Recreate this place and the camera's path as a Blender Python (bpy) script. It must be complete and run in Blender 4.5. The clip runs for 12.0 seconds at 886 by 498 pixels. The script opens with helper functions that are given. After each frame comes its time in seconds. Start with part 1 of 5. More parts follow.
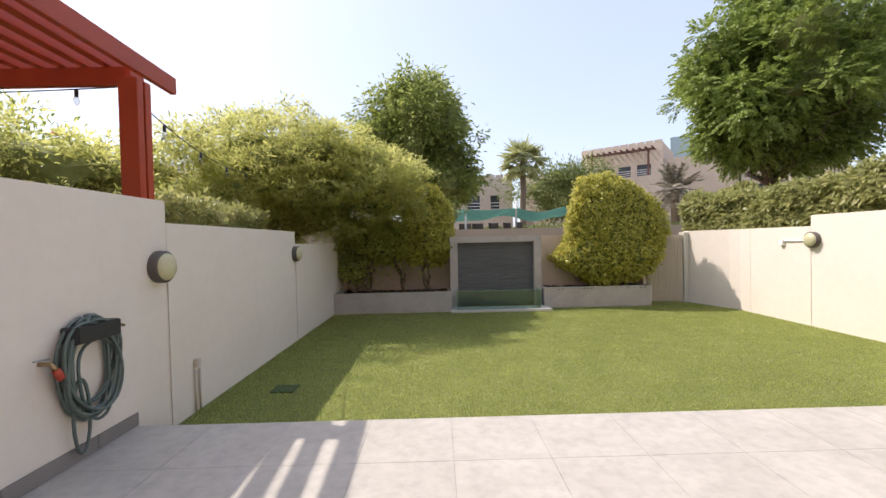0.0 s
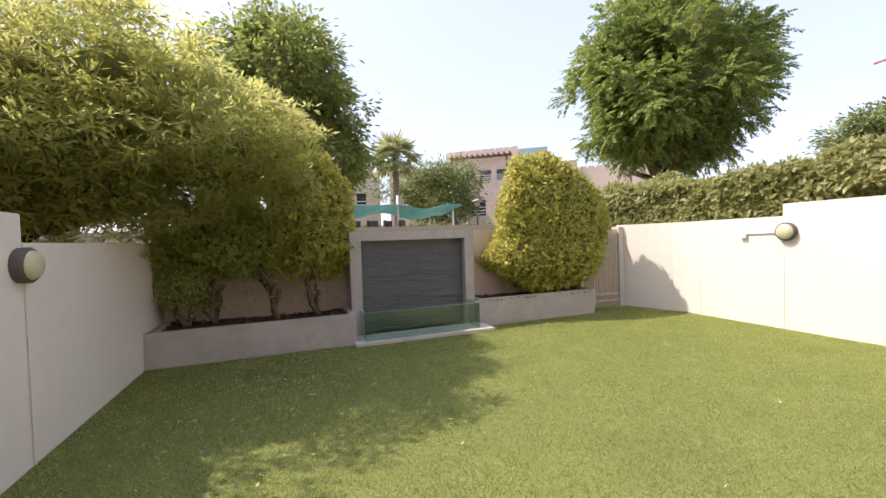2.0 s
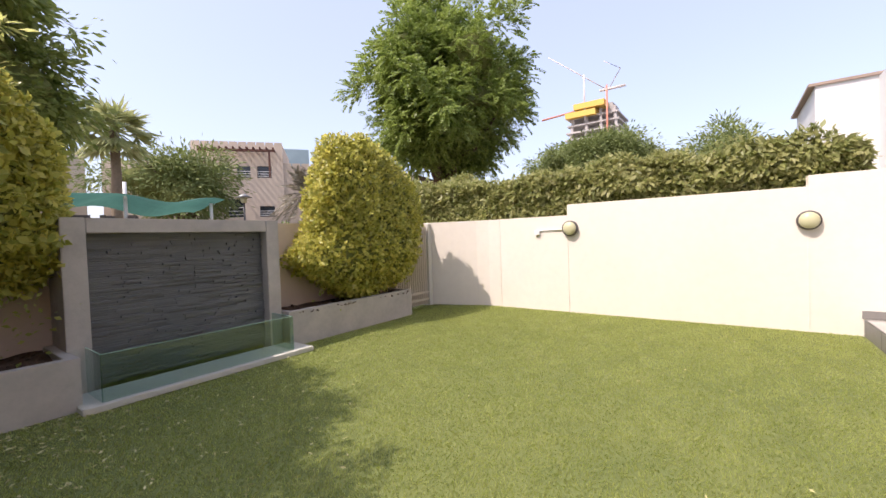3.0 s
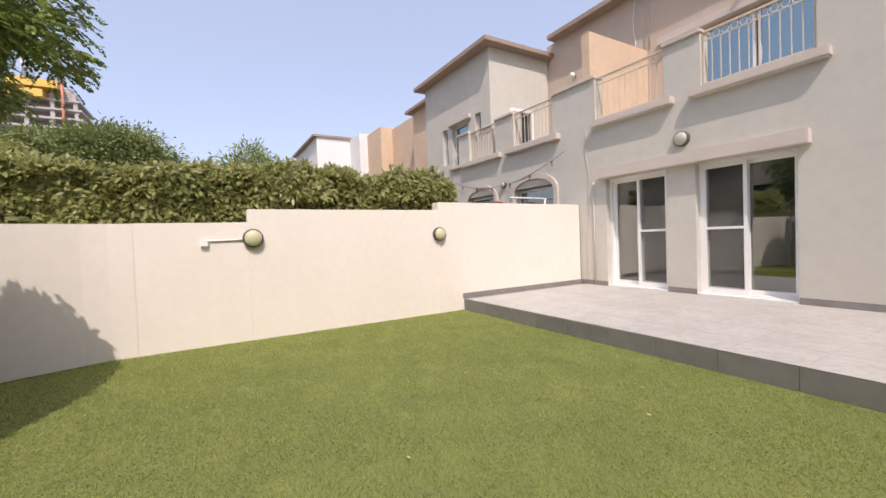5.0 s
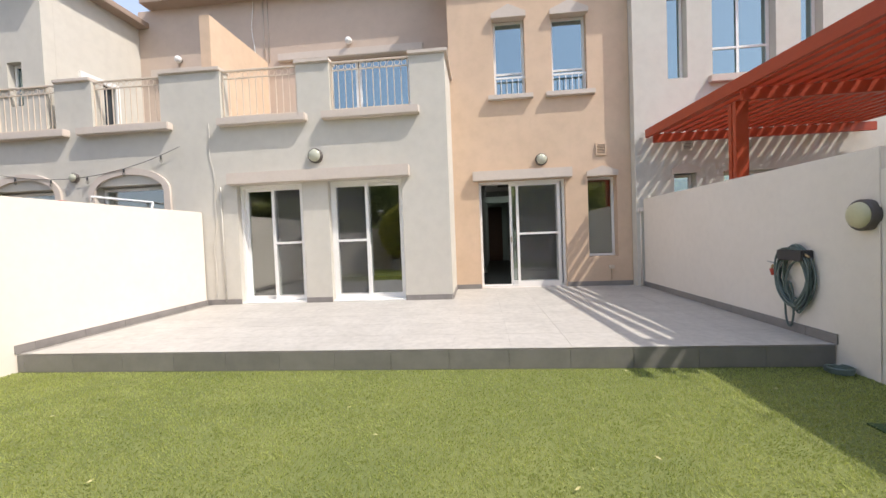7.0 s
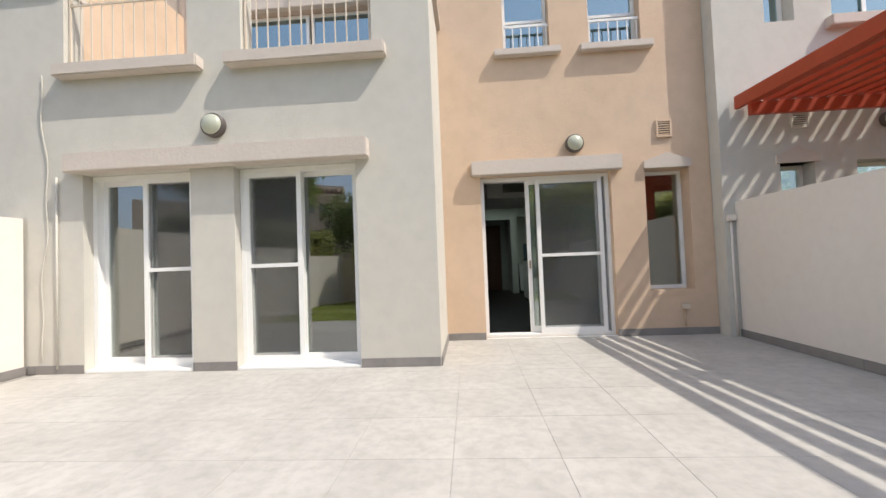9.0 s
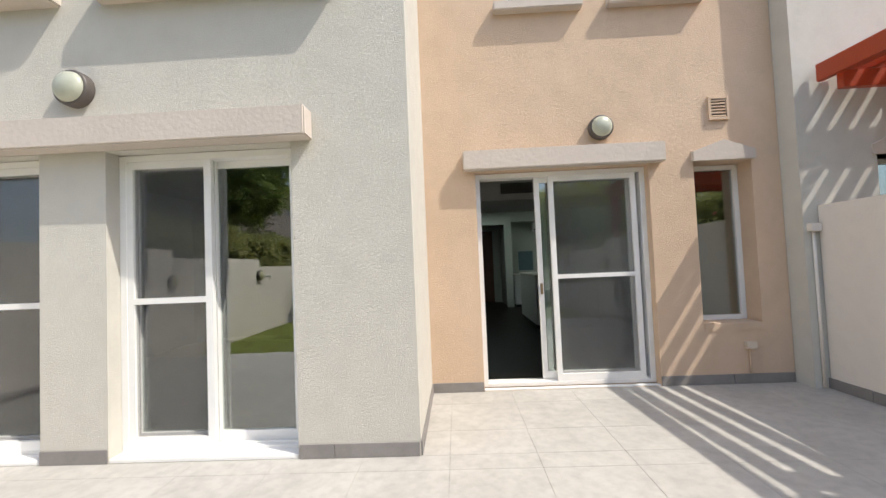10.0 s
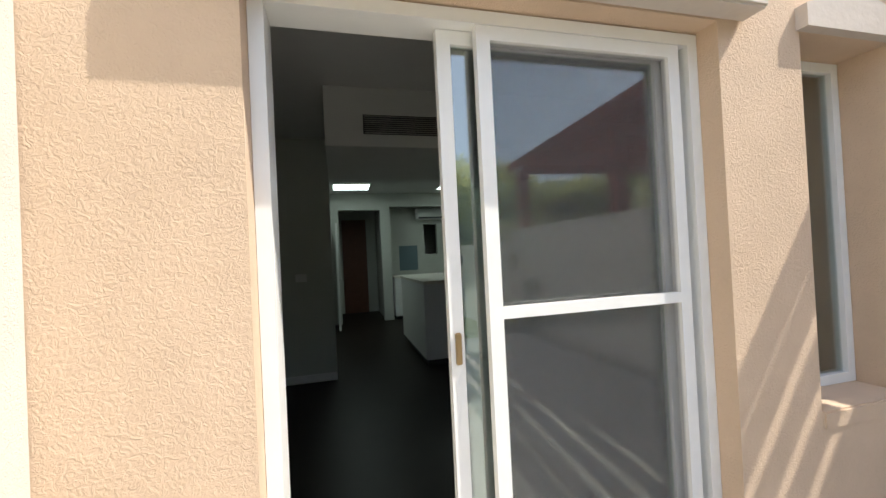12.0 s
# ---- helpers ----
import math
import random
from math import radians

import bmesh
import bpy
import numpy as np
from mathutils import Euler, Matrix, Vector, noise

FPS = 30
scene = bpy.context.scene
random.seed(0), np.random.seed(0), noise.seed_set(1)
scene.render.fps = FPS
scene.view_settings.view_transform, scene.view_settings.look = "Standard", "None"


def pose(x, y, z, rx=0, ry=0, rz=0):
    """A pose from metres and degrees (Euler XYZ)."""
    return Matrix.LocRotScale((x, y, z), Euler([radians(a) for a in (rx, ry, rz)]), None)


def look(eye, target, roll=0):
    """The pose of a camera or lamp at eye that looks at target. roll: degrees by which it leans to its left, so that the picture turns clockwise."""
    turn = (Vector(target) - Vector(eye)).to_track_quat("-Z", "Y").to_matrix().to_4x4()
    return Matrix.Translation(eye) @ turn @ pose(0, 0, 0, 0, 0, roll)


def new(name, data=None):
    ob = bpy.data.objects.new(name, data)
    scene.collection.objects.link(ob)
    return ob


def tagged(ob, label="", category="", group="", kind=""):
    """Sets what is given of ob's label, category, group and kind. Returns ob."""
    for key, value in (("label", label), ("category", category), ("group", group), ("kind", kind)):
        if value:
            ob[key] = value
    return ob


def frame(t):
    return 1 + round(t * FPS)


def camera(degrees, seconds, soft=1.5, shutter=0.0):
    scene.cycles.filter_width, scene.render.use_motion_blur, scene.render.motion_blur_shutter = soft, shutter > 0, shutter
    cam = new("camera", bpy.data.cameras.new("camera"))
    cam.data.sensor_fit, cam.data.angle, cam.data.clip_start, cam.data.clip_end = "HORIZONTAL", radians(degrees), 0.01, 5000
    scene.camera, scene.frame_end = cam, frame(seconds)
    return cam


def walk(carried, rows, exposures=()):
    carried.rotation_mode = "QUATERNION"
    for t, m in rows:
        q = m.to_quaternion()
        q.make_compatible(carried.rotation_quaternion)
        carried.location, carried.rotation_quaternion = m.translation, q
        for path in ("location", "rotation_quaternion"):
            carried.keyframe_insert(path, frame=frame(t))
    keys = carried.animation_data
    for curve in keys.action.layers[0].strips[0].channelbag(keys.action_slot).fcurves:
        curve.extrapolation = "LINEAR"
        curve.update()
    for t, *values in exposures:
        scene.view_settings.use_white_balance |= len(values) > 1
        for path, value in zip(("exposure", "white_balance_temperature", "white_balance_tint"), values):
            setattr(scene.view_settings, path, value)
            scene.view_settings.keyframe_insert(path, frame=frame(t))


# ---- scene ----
cam = camera(95.9, 12.0)
PATH = [
    (0, (-0.971, -0.444, 1.372), (-0.95, 1.556, 1.333), -1.3),
    (0.5, (-1.148, 0.272, 1.358), (-1.166, 2.271, 1.31), -1.5),
    (1, (-1.228, 1.025, 1.351), (-1.272, 3.024, 1.306), -1.3),
    (1.5, (-1.343, 1.773, 1.31), (-1.2, 3.768, 1.267), -1.7),
    (2, (-1.56, 2.474, 1.304), (-0.852, 4.344, 1.257), -1.9),
    (2.5, (-1.63, 3.164, 1.264), (-0.412, 4.75, 1.223), -1.9),
    (3, (-1.604, 3.936, 1.168), (0.014, 5.11, 1.111), -1.9),
    (3.2, (-1.606, 4.278, 1.174), (0.147, 5.239, 1.12), -2.1),
    (5, (-0.995, 6.774, 1.153), (0.73, 5.764, 1.1), -2.1),
    (5.5, (-0.687, 7.153, 1.175), (0.66, 5.676, 1.113), -2.2),
    (6, (-0.206, 7.341, 1.18), (0.631, 5.526, 1.113), -2.3),
    (6.5, (-0.039, 7.235, 1.162), (0.247, 5.256, 1.101), -2.3),
    (7, (-0.012, 6.722, 1.161), (0.175, 4.732, 1.1), -2.2),
    (7.2, (0.017, 6.48, 1.144), (0.205, 4.49, 1.091), -2.1),
    (8.8, (0.181, 4.031, 1.106), (0.305, 2.037, 1.177), -2.3),
    (9, (0.184, 3.723, 1.123), (0.312, 1.728, 1.188), -2.2),
    (9.5, (0.133, 2.978, 1.181), (0.261, 0.983, 1.245), -2.3),
    (10, (0.215, 2.253, 1.353), (0.281, 0.255, 1.428), -2.4),
    (10.5, (0.1, 1.579, 1.41), (0.073, -0.42, 1.461), -2.5),
    (11, (0.052, 0.81, 1.37), (-0.094, -1.184, 1.418), -2.3),
    (11.5, (-0.154, 0.034, 1.387), (-0.472, -1.94, 1.417), -2.6),
    (12, (-0.273, -0.702, 1.399), (-0.784, -2.636, 1.425), -2.8),
]
walk(cam, [(t, look(eye, target, roll)) for t, eye, target, roll in PATH],
     [(0.0, 1.60, 7000, 17), (0.5, 1.72, 7000, 18), (1.5, 1.88, 7000, 21), (2.5, 1.80, 7000, 22), (3.2, 1.60, 6950, 21), (5.0, 1.28, 6900, 20), (5.5, 1.24, 6900, 20), (6.0, 1.33, 6850, 18), (6.5, 1.5, 6800, 15), (7.2, 1.6, 6750, 14), (8.8, 1.5, 6700, 12), (9.5, 1.53, 6700, 11), (11.0, 1.62, 6650, 11), (11.5, 1.58, 6650, 10), (12.0, 2.0, 6650, 9)])

# ---- world and sun ----
SUN = Vector((0.68, -0.29, -1.0)).normalized()
elev, rot = math.asin(-SUN.z), math.atan2(-SUN.x, -SUN.y)
world = bpy.data.worlds.new("World")
scene.world = world
world.use_nodes = True
wn = world.node_tree.nodes
bg = wn["Background"]
sky = wn.new("ShaderNodeTexSky")
sky.sky_type, sky.sun_disc = "NISHITA", False
sky.sun_elevation, sky.sun_rotation = elev, rot
sky.air_density, sky.dust_density, sky.ozone_density = 1.0, 2.4, 1.0
haze = wn.new("ShaderNodeMix")
haze.data_type = "RGBA"
haze.inputs[0].default_value, haze.inputs[7].default_value = 0.68, (1.36, 1.62, 2.14, 1)
world.node_tree.links.new(sky.outputs[0], haze.inputs[6])
world.node_tree.links.new(haze.outputs[2], bg.inputs[0])
bg.inputs[1].default_value = 0.15
sun = new("sun", bpy.data.lights.new("sun", "SUN"))
sun.data.energy, sun.data.angle, sun.data.color = 1.5, radians(0.55), (1.0, 0.965, 0.90)
sun.matrix_world = look((0, 0, 30), Vector((0, 0, 30)) + SUN)


# ---- materials ----
def mat(name, color, rough=0.6, metal=0.0, var=0.0, scale=3.0, fine=0.0, fscale=60.0, bump=0.0, bscale=80.0,
        spec=0.5, random_hue=0.0, island=0.0, color2=None, transl=0.0):
    m = bpy.data.materials.new(name)
    m.use_nodes = True
    nt = m.node_tree
    N, L = nt.nodes, nt.links
    p = N["Principled BSDF"]
    p.inputs["Roughness"].default_value, p.inputs["Metallic"].default_value = rough, metal
    p.inputs["Specular IOR Level"].default_value = spec
    tc = N.new("ShaderNodeTexCoord")
    geo = N.new("ShaderNodeNewGeometry")
    col = None
    c = (*color, 1)

    def mixin(base, fac, other):
        mx = N.new("ShaderNodeMix")
        mx.data_type = "RGBA"
        if base is None:
            mx.inputs[6].default_value = c
        else:
            L.new(base, mx.inputs[6])
        mx.inputs[7].default_value = other
        L.new(fac, mx.inputs[0])
        return mx.outputs[2]

    def ramp(src, lo, hi, amount):
        r = N.new("ShaderNodeMapRange")
        r.inputs[1].default_value, r.inputs[2].default_value = lo, hi
        r.inputs[3].default_value, r.inputs[4].default_value = 0.0, amount
        L.new(src, r.inputs[0])
        return r.outputs[0]

    def noisy(s, detail=4.0, w=0.6):
        n = N.new("ShaderNodeTexNoise")
        n.inputs["Scale"].default_value, n.inputs["Detail"].default_value, n.inputs["Roughness"].default_value = s, detail, w
        L.new(geo.outputs["Position"], n.inputs["Vector"])
        return n.outputs[0]

    dark = tuple(v * 0.45 for v in color) + (1,)
    if var:
        col = mixin(col, ramp(noisy(scale), 0.38, 0.72, var), (*(color2 or dark[:3]), 1))
    if fine:
        col = mixin(col, ramp(noisy(fscale, 3), 0.4, 0.7, fine), dark)
    if island:
        col = mixin(col, ramp(geo.outputs["Random Per Island"], 0.0, 1.0, island), (*(color2 or dark[:3]), 1))
    if random_hue:
        oi = N.new("ShaderNodeObjectInfo")
        col = mixin(col, ramp(oi.outputs["Random"], 0.0, 1.0, random_hue), dark)
    if col is None:
        p.inputs["Base Color"].default_value = c
    else:
        L.new(col, p.inputs["Base Color"])
    if bump:
        b = N.new("ShaderNodeBump")
        b.inputs["Strength"].default_value, b.inputs["Distance"].default_value = min(1.0, bump), 0.005
        hn = noisy(bscale, 3, 0.55)
        if "stucco" in name:
            hn.node.inputs["Distortion"].default_value = 1.6
        L.new(hn, b.inputs["Height"])
        L.new(b.outputs[0], p.inputs["Normal"])
    if transl:
        t = N.new("ShaderNodeBsdfTranslucent")
        if col is None:
            t.inputs[0].default_value = c
        else:
            L.new(col, t.inputs[0])
        ms = N.new("ShaderNodeMixShader")
        ms.inputs[0].default_value = transl
        L.new(p.outputs[0], ms.inputs[1])
        L.new(t.outputs[0], ms.inputs[2])
        L.new(ms.outputs[0], N["Material Output"].inputs[0])
    return m


def glass(name, tint, gloss=0.05, rough=0.0, coat=(1, 1, 1)):
    m = bpy.data.materials.new(name)
    m.use_nodes = True
    N, L = m.node_tree.nodes, m.node_tree.links
    N.remove(N["Principled BSDF"])
    tr, gl, lw, pw, fr, mx = (N.new("ShaderNode" + k) for k in ("BsdfTransparent", "BsdfGlossy", "LayerWeight", "Math", "Math", "MixShader"))
    tr.inputs[0].default_value = (*tint, 1)
    gl.inputs["Roughness"].default_value = rough
    gl.inputs[0].default_value = (*coat, 1)
    lw.inputs[0].default_value = 0.5
    pw.operation, fr.operation = "POWER", "MULTIPLY_ADD"
    pw.inputs[1].default_value = 5.0
    fr.inputs[1].default_value, fr.inputs[2].default_value = 1 - gloss, gloss
    L.new(lw.outputs["Facing"], pw.inputs[0])
    L.new(pw.outputs[0], fr.inputs[0])
    L.new(fr.outputs[0], mx.inputs[0])
    L.new(tr.outputs[0], mx.inputs[1])
    L.new(gl.outputs[0], mx.inputs[2])
    L.new(mx.outputs[0], N["Material Output"].inputs[0])
    return m


def mesh_screen(name):
    m = bpy.data.materials.new(name)
    m.use_nodes = True
    N, L = m.node_tree.nodes, m.node_tree.links
    p = N["Principled BSDF"]
    p.inputs["Base Color"].default_value, p.inputs["Roughness"].default_value = (0.10, 0.10, 0.10, 1), 0.6
    tr, mx = N.new("ShaderNodeBsdfTransparent"), N.new("ShaderNodeMixShader")
    mx.inputs[0].default_value = 0.24
    L.new(tr.outputs[0], mx.inputs[1])
    L.new(p.outputs[0], mx.inputs[2])
    L.new(mx.outputs[0], N["Material Output"].inputs[0])
    return m


def glow(name, color, power):
    m = bpy.data.materials.new(name)
    m.use_nodes = True
    p = m.node_tree.nodes["Principled BSDF"]
    p.inputs["Base Color"].default_value = (*color, 1)
    p.inputs["Emission Color"].default_value, p.inputs["Emission Strength"].default_value = (*color, 1), power
    return m


M = {}
M["cream"] = mat("cream_paint", (0.792, 0.726, 0.648), 0.85, var=0.3, scale=1.1, color2=(0.696, 0.624, 0.528), fine=0.06, fscale=9, bump=0.25, bscale=35)
M["beige"] = mat("beige_stucco", (0.605, 0.575, 0.505), 0.9, var=0.4, scale=0.8, color2=(0.52, 0.497, 0.435), fine=0.10, fscale=5, bump=1.0, bscale=70)
M["pale"] = mat("pale_stucco", (0.605, 0.585, 0.52), 0.9, var=0.3, scale=0.9, color2=(0.58, 0.522, 0.452), fine=0.10, fscale=6, bump=0.8, bscale=75)
M["orange"] = mat("peach_stucco", (0.673, 0.499, 0.354), 0.9, var=0.4, scale=0.9, color2=(0.557, 0.406, 0.273), fine=0.14, fscale=4, bump=1.0, bscale=48)
M["peachgrey"] = mat("dusty_peach_stucco", (0.568, 0.458, 0.371), 0.9, var=0.35, scale=0.9, color2=(0.499, 0.389, 0.307), fine=0.10, fscale=5, bump=0.6, bscale=60)
M["trim"] = mat("taupe_trim", (0.603, 0.528, 0.458), 0.8, var=0.25, scale=3, color2=(0.522, 0.447, 0.377), fine=0.08, fscale=20, bump=0.5, bscale=30)
M["tile"] = mat("porcelain_tile", (0.52, 0.495, 0.45), 0.5, var=0.6, scale=2.1, color2=(0.37, 0.35, 0.315), fine=0.32, fscale=11, random_hue=0.10, bump=0.12, bscale=30)
M["grout"] = mat("grout", (0.34, 0.32, 0.29), 0.9, var=0.3, scale=5)
M["riser"] = mat("grey_riser_tile", (0.235, 0.225, 0.21), 0.5, var=0.5, scale=5, color2=(0.14, 0.135, 0.13), random_hue=0.25, bump=0.2, bscale=40)
M["skirt"] = mat("grey_skirting_tile", (0.27, 0.25, 0.235), 0.5, var=0.4, scale=5, fine=0.1, random_hue=0.15)
M["turf"] = mat("turf_backing", (0.185, 0.21, 0.06), 1.0, var=0.6, scale=1.2, color2=(0.12, 0.155, 0.045), fine=0.3, fscale=120, bump=1.0, bscale=200)
M["patch"] = mat("dark_turf", (0.06, 0.10, 0.035), 1.0, var=0.3, scale=8, fine=0.3, fscale=90, bump=1.0, bscale=200)
M["blade"] = mat("turf_blades", (0.345, 0.41, 0.115), 0.5, island=0.8, color2=(0.56, 0.59, 0.225), var=0.5, scale=1.6, transl=0.7, spec=0.5)
M["planter"] = mat("planter_plaster", (0.50, 0.455, 0.41), 0.8, var=0.4, scale=3, fine=0.12, fscale=18, bump=0.3, bscale=40)
M["soil"] = mat("soil", (0.10, 0.055, 0.032), 1.0, var=0.6, scale=9, fine=0.4, fscale=60, bump=1.0, bscale=30)
M["slate"] = mat("slate_strips", (0.11, 0.115, 0.12), 0.55, island=0.8, color2=(0.165, 0.17, 0.175), var=0.4, scale=5, bump=0.7, bscale=60)
M["frame"] = mat("white_pvc", (0.84, 0.83, 0.798), 0.35, fine=0.06, fscale=8)
M["gasket"] = mat("black_gasket", (0.03, 0.03, 0.03), 0.6)
M["glass"] = glass("window_glass", (0.66, 0.72, 0.70), 0.19)
M["blueglass"] = glass("upper_glass", (0.30, 0.38, 0.40), 0.42, 0.0, (0.66, 0.84, 0.88))
M["tankglass"] = glass("green_tank_glass", (0.76, 0.86, 0.84), 0.07)
M["tankedge"] = mat("glass_edge", (0.30, 0.48, 0.42), 0.15)
M["screen"] = mesh_screen("insect_screen")
M["lampbody"] = mat("lamp_casing", (0.10, 0.085, 0.075), 0.5, fine=0.2)
M["lampglass"] = mat("lamp_diffuser_yellowed", (0.56, 0.53, 0.33), 0.35, fine=0.1, fscale=30)
M["lampglass2"] = mat("lamp_diffuser_frosted", (0.46, 0.47, 0.37), 0.3, fine=0.1, fscale=30)
M["metalgrey"] = mat("grey_metal", (0.35, 0.34, 0.32), 0.45, metal=0.4)
M["brass"] = mat("brass", (0.42, 0.30, 0.16), 0.35, metal=0.9)
M["hose"] = mat("green_hose", (0.115, 0.155, 0.14), 0.4, fine=0.25, fscale=12)
M["blackplastic"] = mat("dark_plastic", (0.035, 0.035, 0.038), 0.5)
M["redplastic"] = mat("red_plastic", (0.45, 0.06, 0.03), 0.45)
M["redwood"] = mat("red_stained_timber", (0.42, 0.058, 0.016), 0.45, var=0.35, scale=4, color2=(0.30, 0.034, 0.012), fine=0.15, fscale=40, bump=0.3, bscale=60)
M["railing"] = mat("beige_painted_steel", (0.66, 0.56, 0.45), 0.5)
M["tan"] = mat("sandstone_render", (0.60, 0.49, 0.39), 0.9, var=0.25, scale=0.3, fine=0.06, fscale=2)
# tan taken down by a fifth, so the wing's shade sits in the colour
M["tan_shaded"] = mat("sandstone_render_shaded", (0.47, 0.385, 0.31), 0.9, var=0.25, scale=0.3, fine=0.06, fscale=2)
M["backwall"] = mat("beige_wall_plaster", (0.66, 0.53, 0.43), 0.9, var=0.35, scale=1.4, color2=(0.54, 0.42, 0.33), fine=0.1, fscale=7, bump=0.3, bscale=40)
M["whitewall"] = mat("white_render", (0.76, 0.75, 0.73), 0.9, var=0.12, scale=0.5)
M["roofedge"] = mat("roof_coping", (0.36, 0.27, 0.21), 0.8, var=0.2, scale=2)
M["concrete"] = mat("raw_concrete", (0.50, 0.47, 0.45), 0.9, var=0.4, scale=0.2)
M["yellow"] = mat("yellow_formwork", (0.72, 0.47, 0.10), 0.6)
M["cranewhite"] = mat("crane_steel", (0.62, 0.55, 0.52), 0.6)
M["cranered"] = mat("crane_red_steel", (0.55, 0.22, 0.15), 0.6)
M["darkwin"] = mat("dark_window", (0.04, 0.045, 0.05), 0.15)
M["palewin"] = mat("pale_tower_glass", (0.28, 0.37, 0.40), 0.2, var=0.3, scale=0.1)
M["darkwood"] = mat("dark_timber", (0.13, 0.05, 0.03), 0.6, var=0.3, scale=6)
M["bark"] = mat("bark", (0.16, 0.11, 0.075), 0.95, var=0.5, scale=8, bump=1.0, bscale=25)
M["palmbark"] = mat("palm_bark", (0.22, 0.16, 0.11), 0.95, var=0.5, scale=8, bump=1.0, bscale=25)
M["leaf_box"] = mat("clipped_shrub_leaf", (0.34, 0.36, 0.075), 0.34, island=0.9, color2=(0.78, 0.70, 0.18), transl=0.5)
M["leaf_dark"] = mat("dark_leaf", (0.40, 0.46, 0.13), 0.30, island=0.75, color2=(0.66, 0.66, 0.23), transl=0.6)
M["leaf_olive"] = mat("olive_leaf", (0.40, 0.43, 0.115), 0.42, island=0.85, color2=(0.60, 0.57, 0.235), var=0.2, scale=1.2, transl=0.8)
M["leaf_green"] = mat("green_leaf", (0.15, 0.23, 0.04), 0.45, island=0.7, color2=(0.34, 0.42, 0.09), transl=0.5)
M["leaf_glossy"] = mat("glossy_tree_leaf", (0.16, 0.22, 0.045), 0.35, island=0.75, color2=(0.46, 0.50, 0.16), var=0.3, scale=1.3, transl=0.5)
M["leaf_neem"] = mat("feathered_leaf", (0.17, 0.235, 0.05), 0.42, island=0.7, color2=(0.36, 0.44, 0.11), var=0.3, scale=0.9, transl=0.5)
M["leaf_hedge"] = mat("hedge_leaf", (0.25, 0.29, 0.085), 0.40, island=0.8, color2=(0.52, 0.49, 0.22), var=0.3, scale=2.0, transl=0.5)
M["leaf_far"] = mat("far_leaf", (0.15, 0.20, 0.06), 0.6, island=0.7, color2=(0.30, 0.33, 0.12), transl=0.35)
M["leaf_palm"] = mat("palm_leaf", (0.32, 0.36, 0.14), 0.5, island=0.7, color2=(0.52, 0.50, 0.26), transl=0.45)
M["leaf_grey"] = mat("grey_palm_leaf", (0.21, 0.19, 0.13), 0.5, island=0.7, color2=(0.30, 0.26, 0.19), transl=0.2)
M["leaf_dry"] = mat("fallen_leaf", (0.46, 0.42, 0.18), 0.7, island=0.8, color2=(0.62, 0.57, 0.33))
# darker than the leaves: the shade inside the foliage is put into this colour
M["core"] = mat("twig_shade_fill", (0.20, 0.215, 0.07), 1.0, var=0.4, scale=12)
M["flower"] = mat("pink_flower", (0.60, 0.05, 0.09), 0.6)
M["sail"] = mat("green_shade_net", (0.07, 0.20, 0.165), 0.8, var=0.3, scale=2, transl=0.4)
M["gate"] = mat("beige_gate_metal", (0.60, 0.52, 0.42), 0.5, fine=0.1, fscale=12)
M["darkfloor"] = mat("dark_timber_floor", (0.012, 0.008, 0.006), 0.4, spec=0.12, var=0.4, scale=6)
M["inwall"] = mat("interior_grey_paint", (0.42, 0.43, 0.39), 0.9, var=0.1, scale=2)
M["inceil"] = mat("interior_ceiling", (0.55, 0.55, 0.53), 0.9, var=0.1, scale=2)
M["cabinet"] = mat("white_cabinet", (0.6, 0.6, 0.58), 0.5)
M["blue"] = mat("blue_grey_panel", (0.10, 0.15, 0.17), 0.4)
M["sand"] = mat("sandy_ground", (0.26, 0.22, 0.16), 1.0, var=0.5, scale=0.4, fine=0.2, fscale=8)
M["cable"] = mat("black_cable", (0.04, 0.035, 0.03), 0.6)
M["bulb"] = glass("clear_bulb_glass", (0.8, 0.8, 0.78), 0.06)
M["panel_light"] = glow("light_panel", (0.75, 0.92, 0.9), 1.3)


# ---- building helpers ----
def finish(bm, name, material, parent=None, label="", kind="", smooth=False):
    me = bpy.data.meshes.new(name)
    bmesh.ops.recalc_face_normals(bm, faces=bm.faces)
    bm.to_mesh(me)
    bm.free()
    me.materials.append(M[material])
    if smooth:
        me.shade_smooth()
    ob = new(name, me)
    ob.parent = parent
    return tagged(ob, label, kind=kind)


def add_box(bm, x0, x1, y0, y1, z0, z1, bevel=0.0):
    r = bmesh.ops.create_cube(bm, size=1.0)
    for v in r["verts"]:
        v.co = Vector(((x0 + x1) / 2 + v.co.x * abs(x1 - x0), (y0 + y1) / 2 + v.co.y * abs(y1 - y0), (z0 + z1) / 2 + v.co.z * abs(z1 - z0)))
    if bevel:
        bmesh.ops.bevel(bm, geom=list({e for v in r["verts"] for e in v.link_edges}), offset=bevel, segments=2, affect="EDGES")
    return bm


def box(name, x0, x1, y0, y1, z0, z1, material, parent=None, label="", bevel=0.004, kind=""):
    return finish(add_box(bmesh.new(), x0, x1, y0, y1, z0, z1, bevel), name, material, parent, label, kind)


def raw(name, verts, faces, material, parent=None, label="", kind="", smooth=False):
    me = bpy.data.meshes.new(name)
    me.from_pydata([tuple(map(float, v)) for v in verts] if not isinstance(verts, np.ndarray) else verts.tolist(), [],
                   faces.tolist() if isinstance(faces, np.ndarray) else faces)
    me.materials.append(M[material])
    if smooth:
        me.shade_smooth()
    ob = new(name, me)
    ob.parent = parent
    return tagged(ob, label, kind=kind)


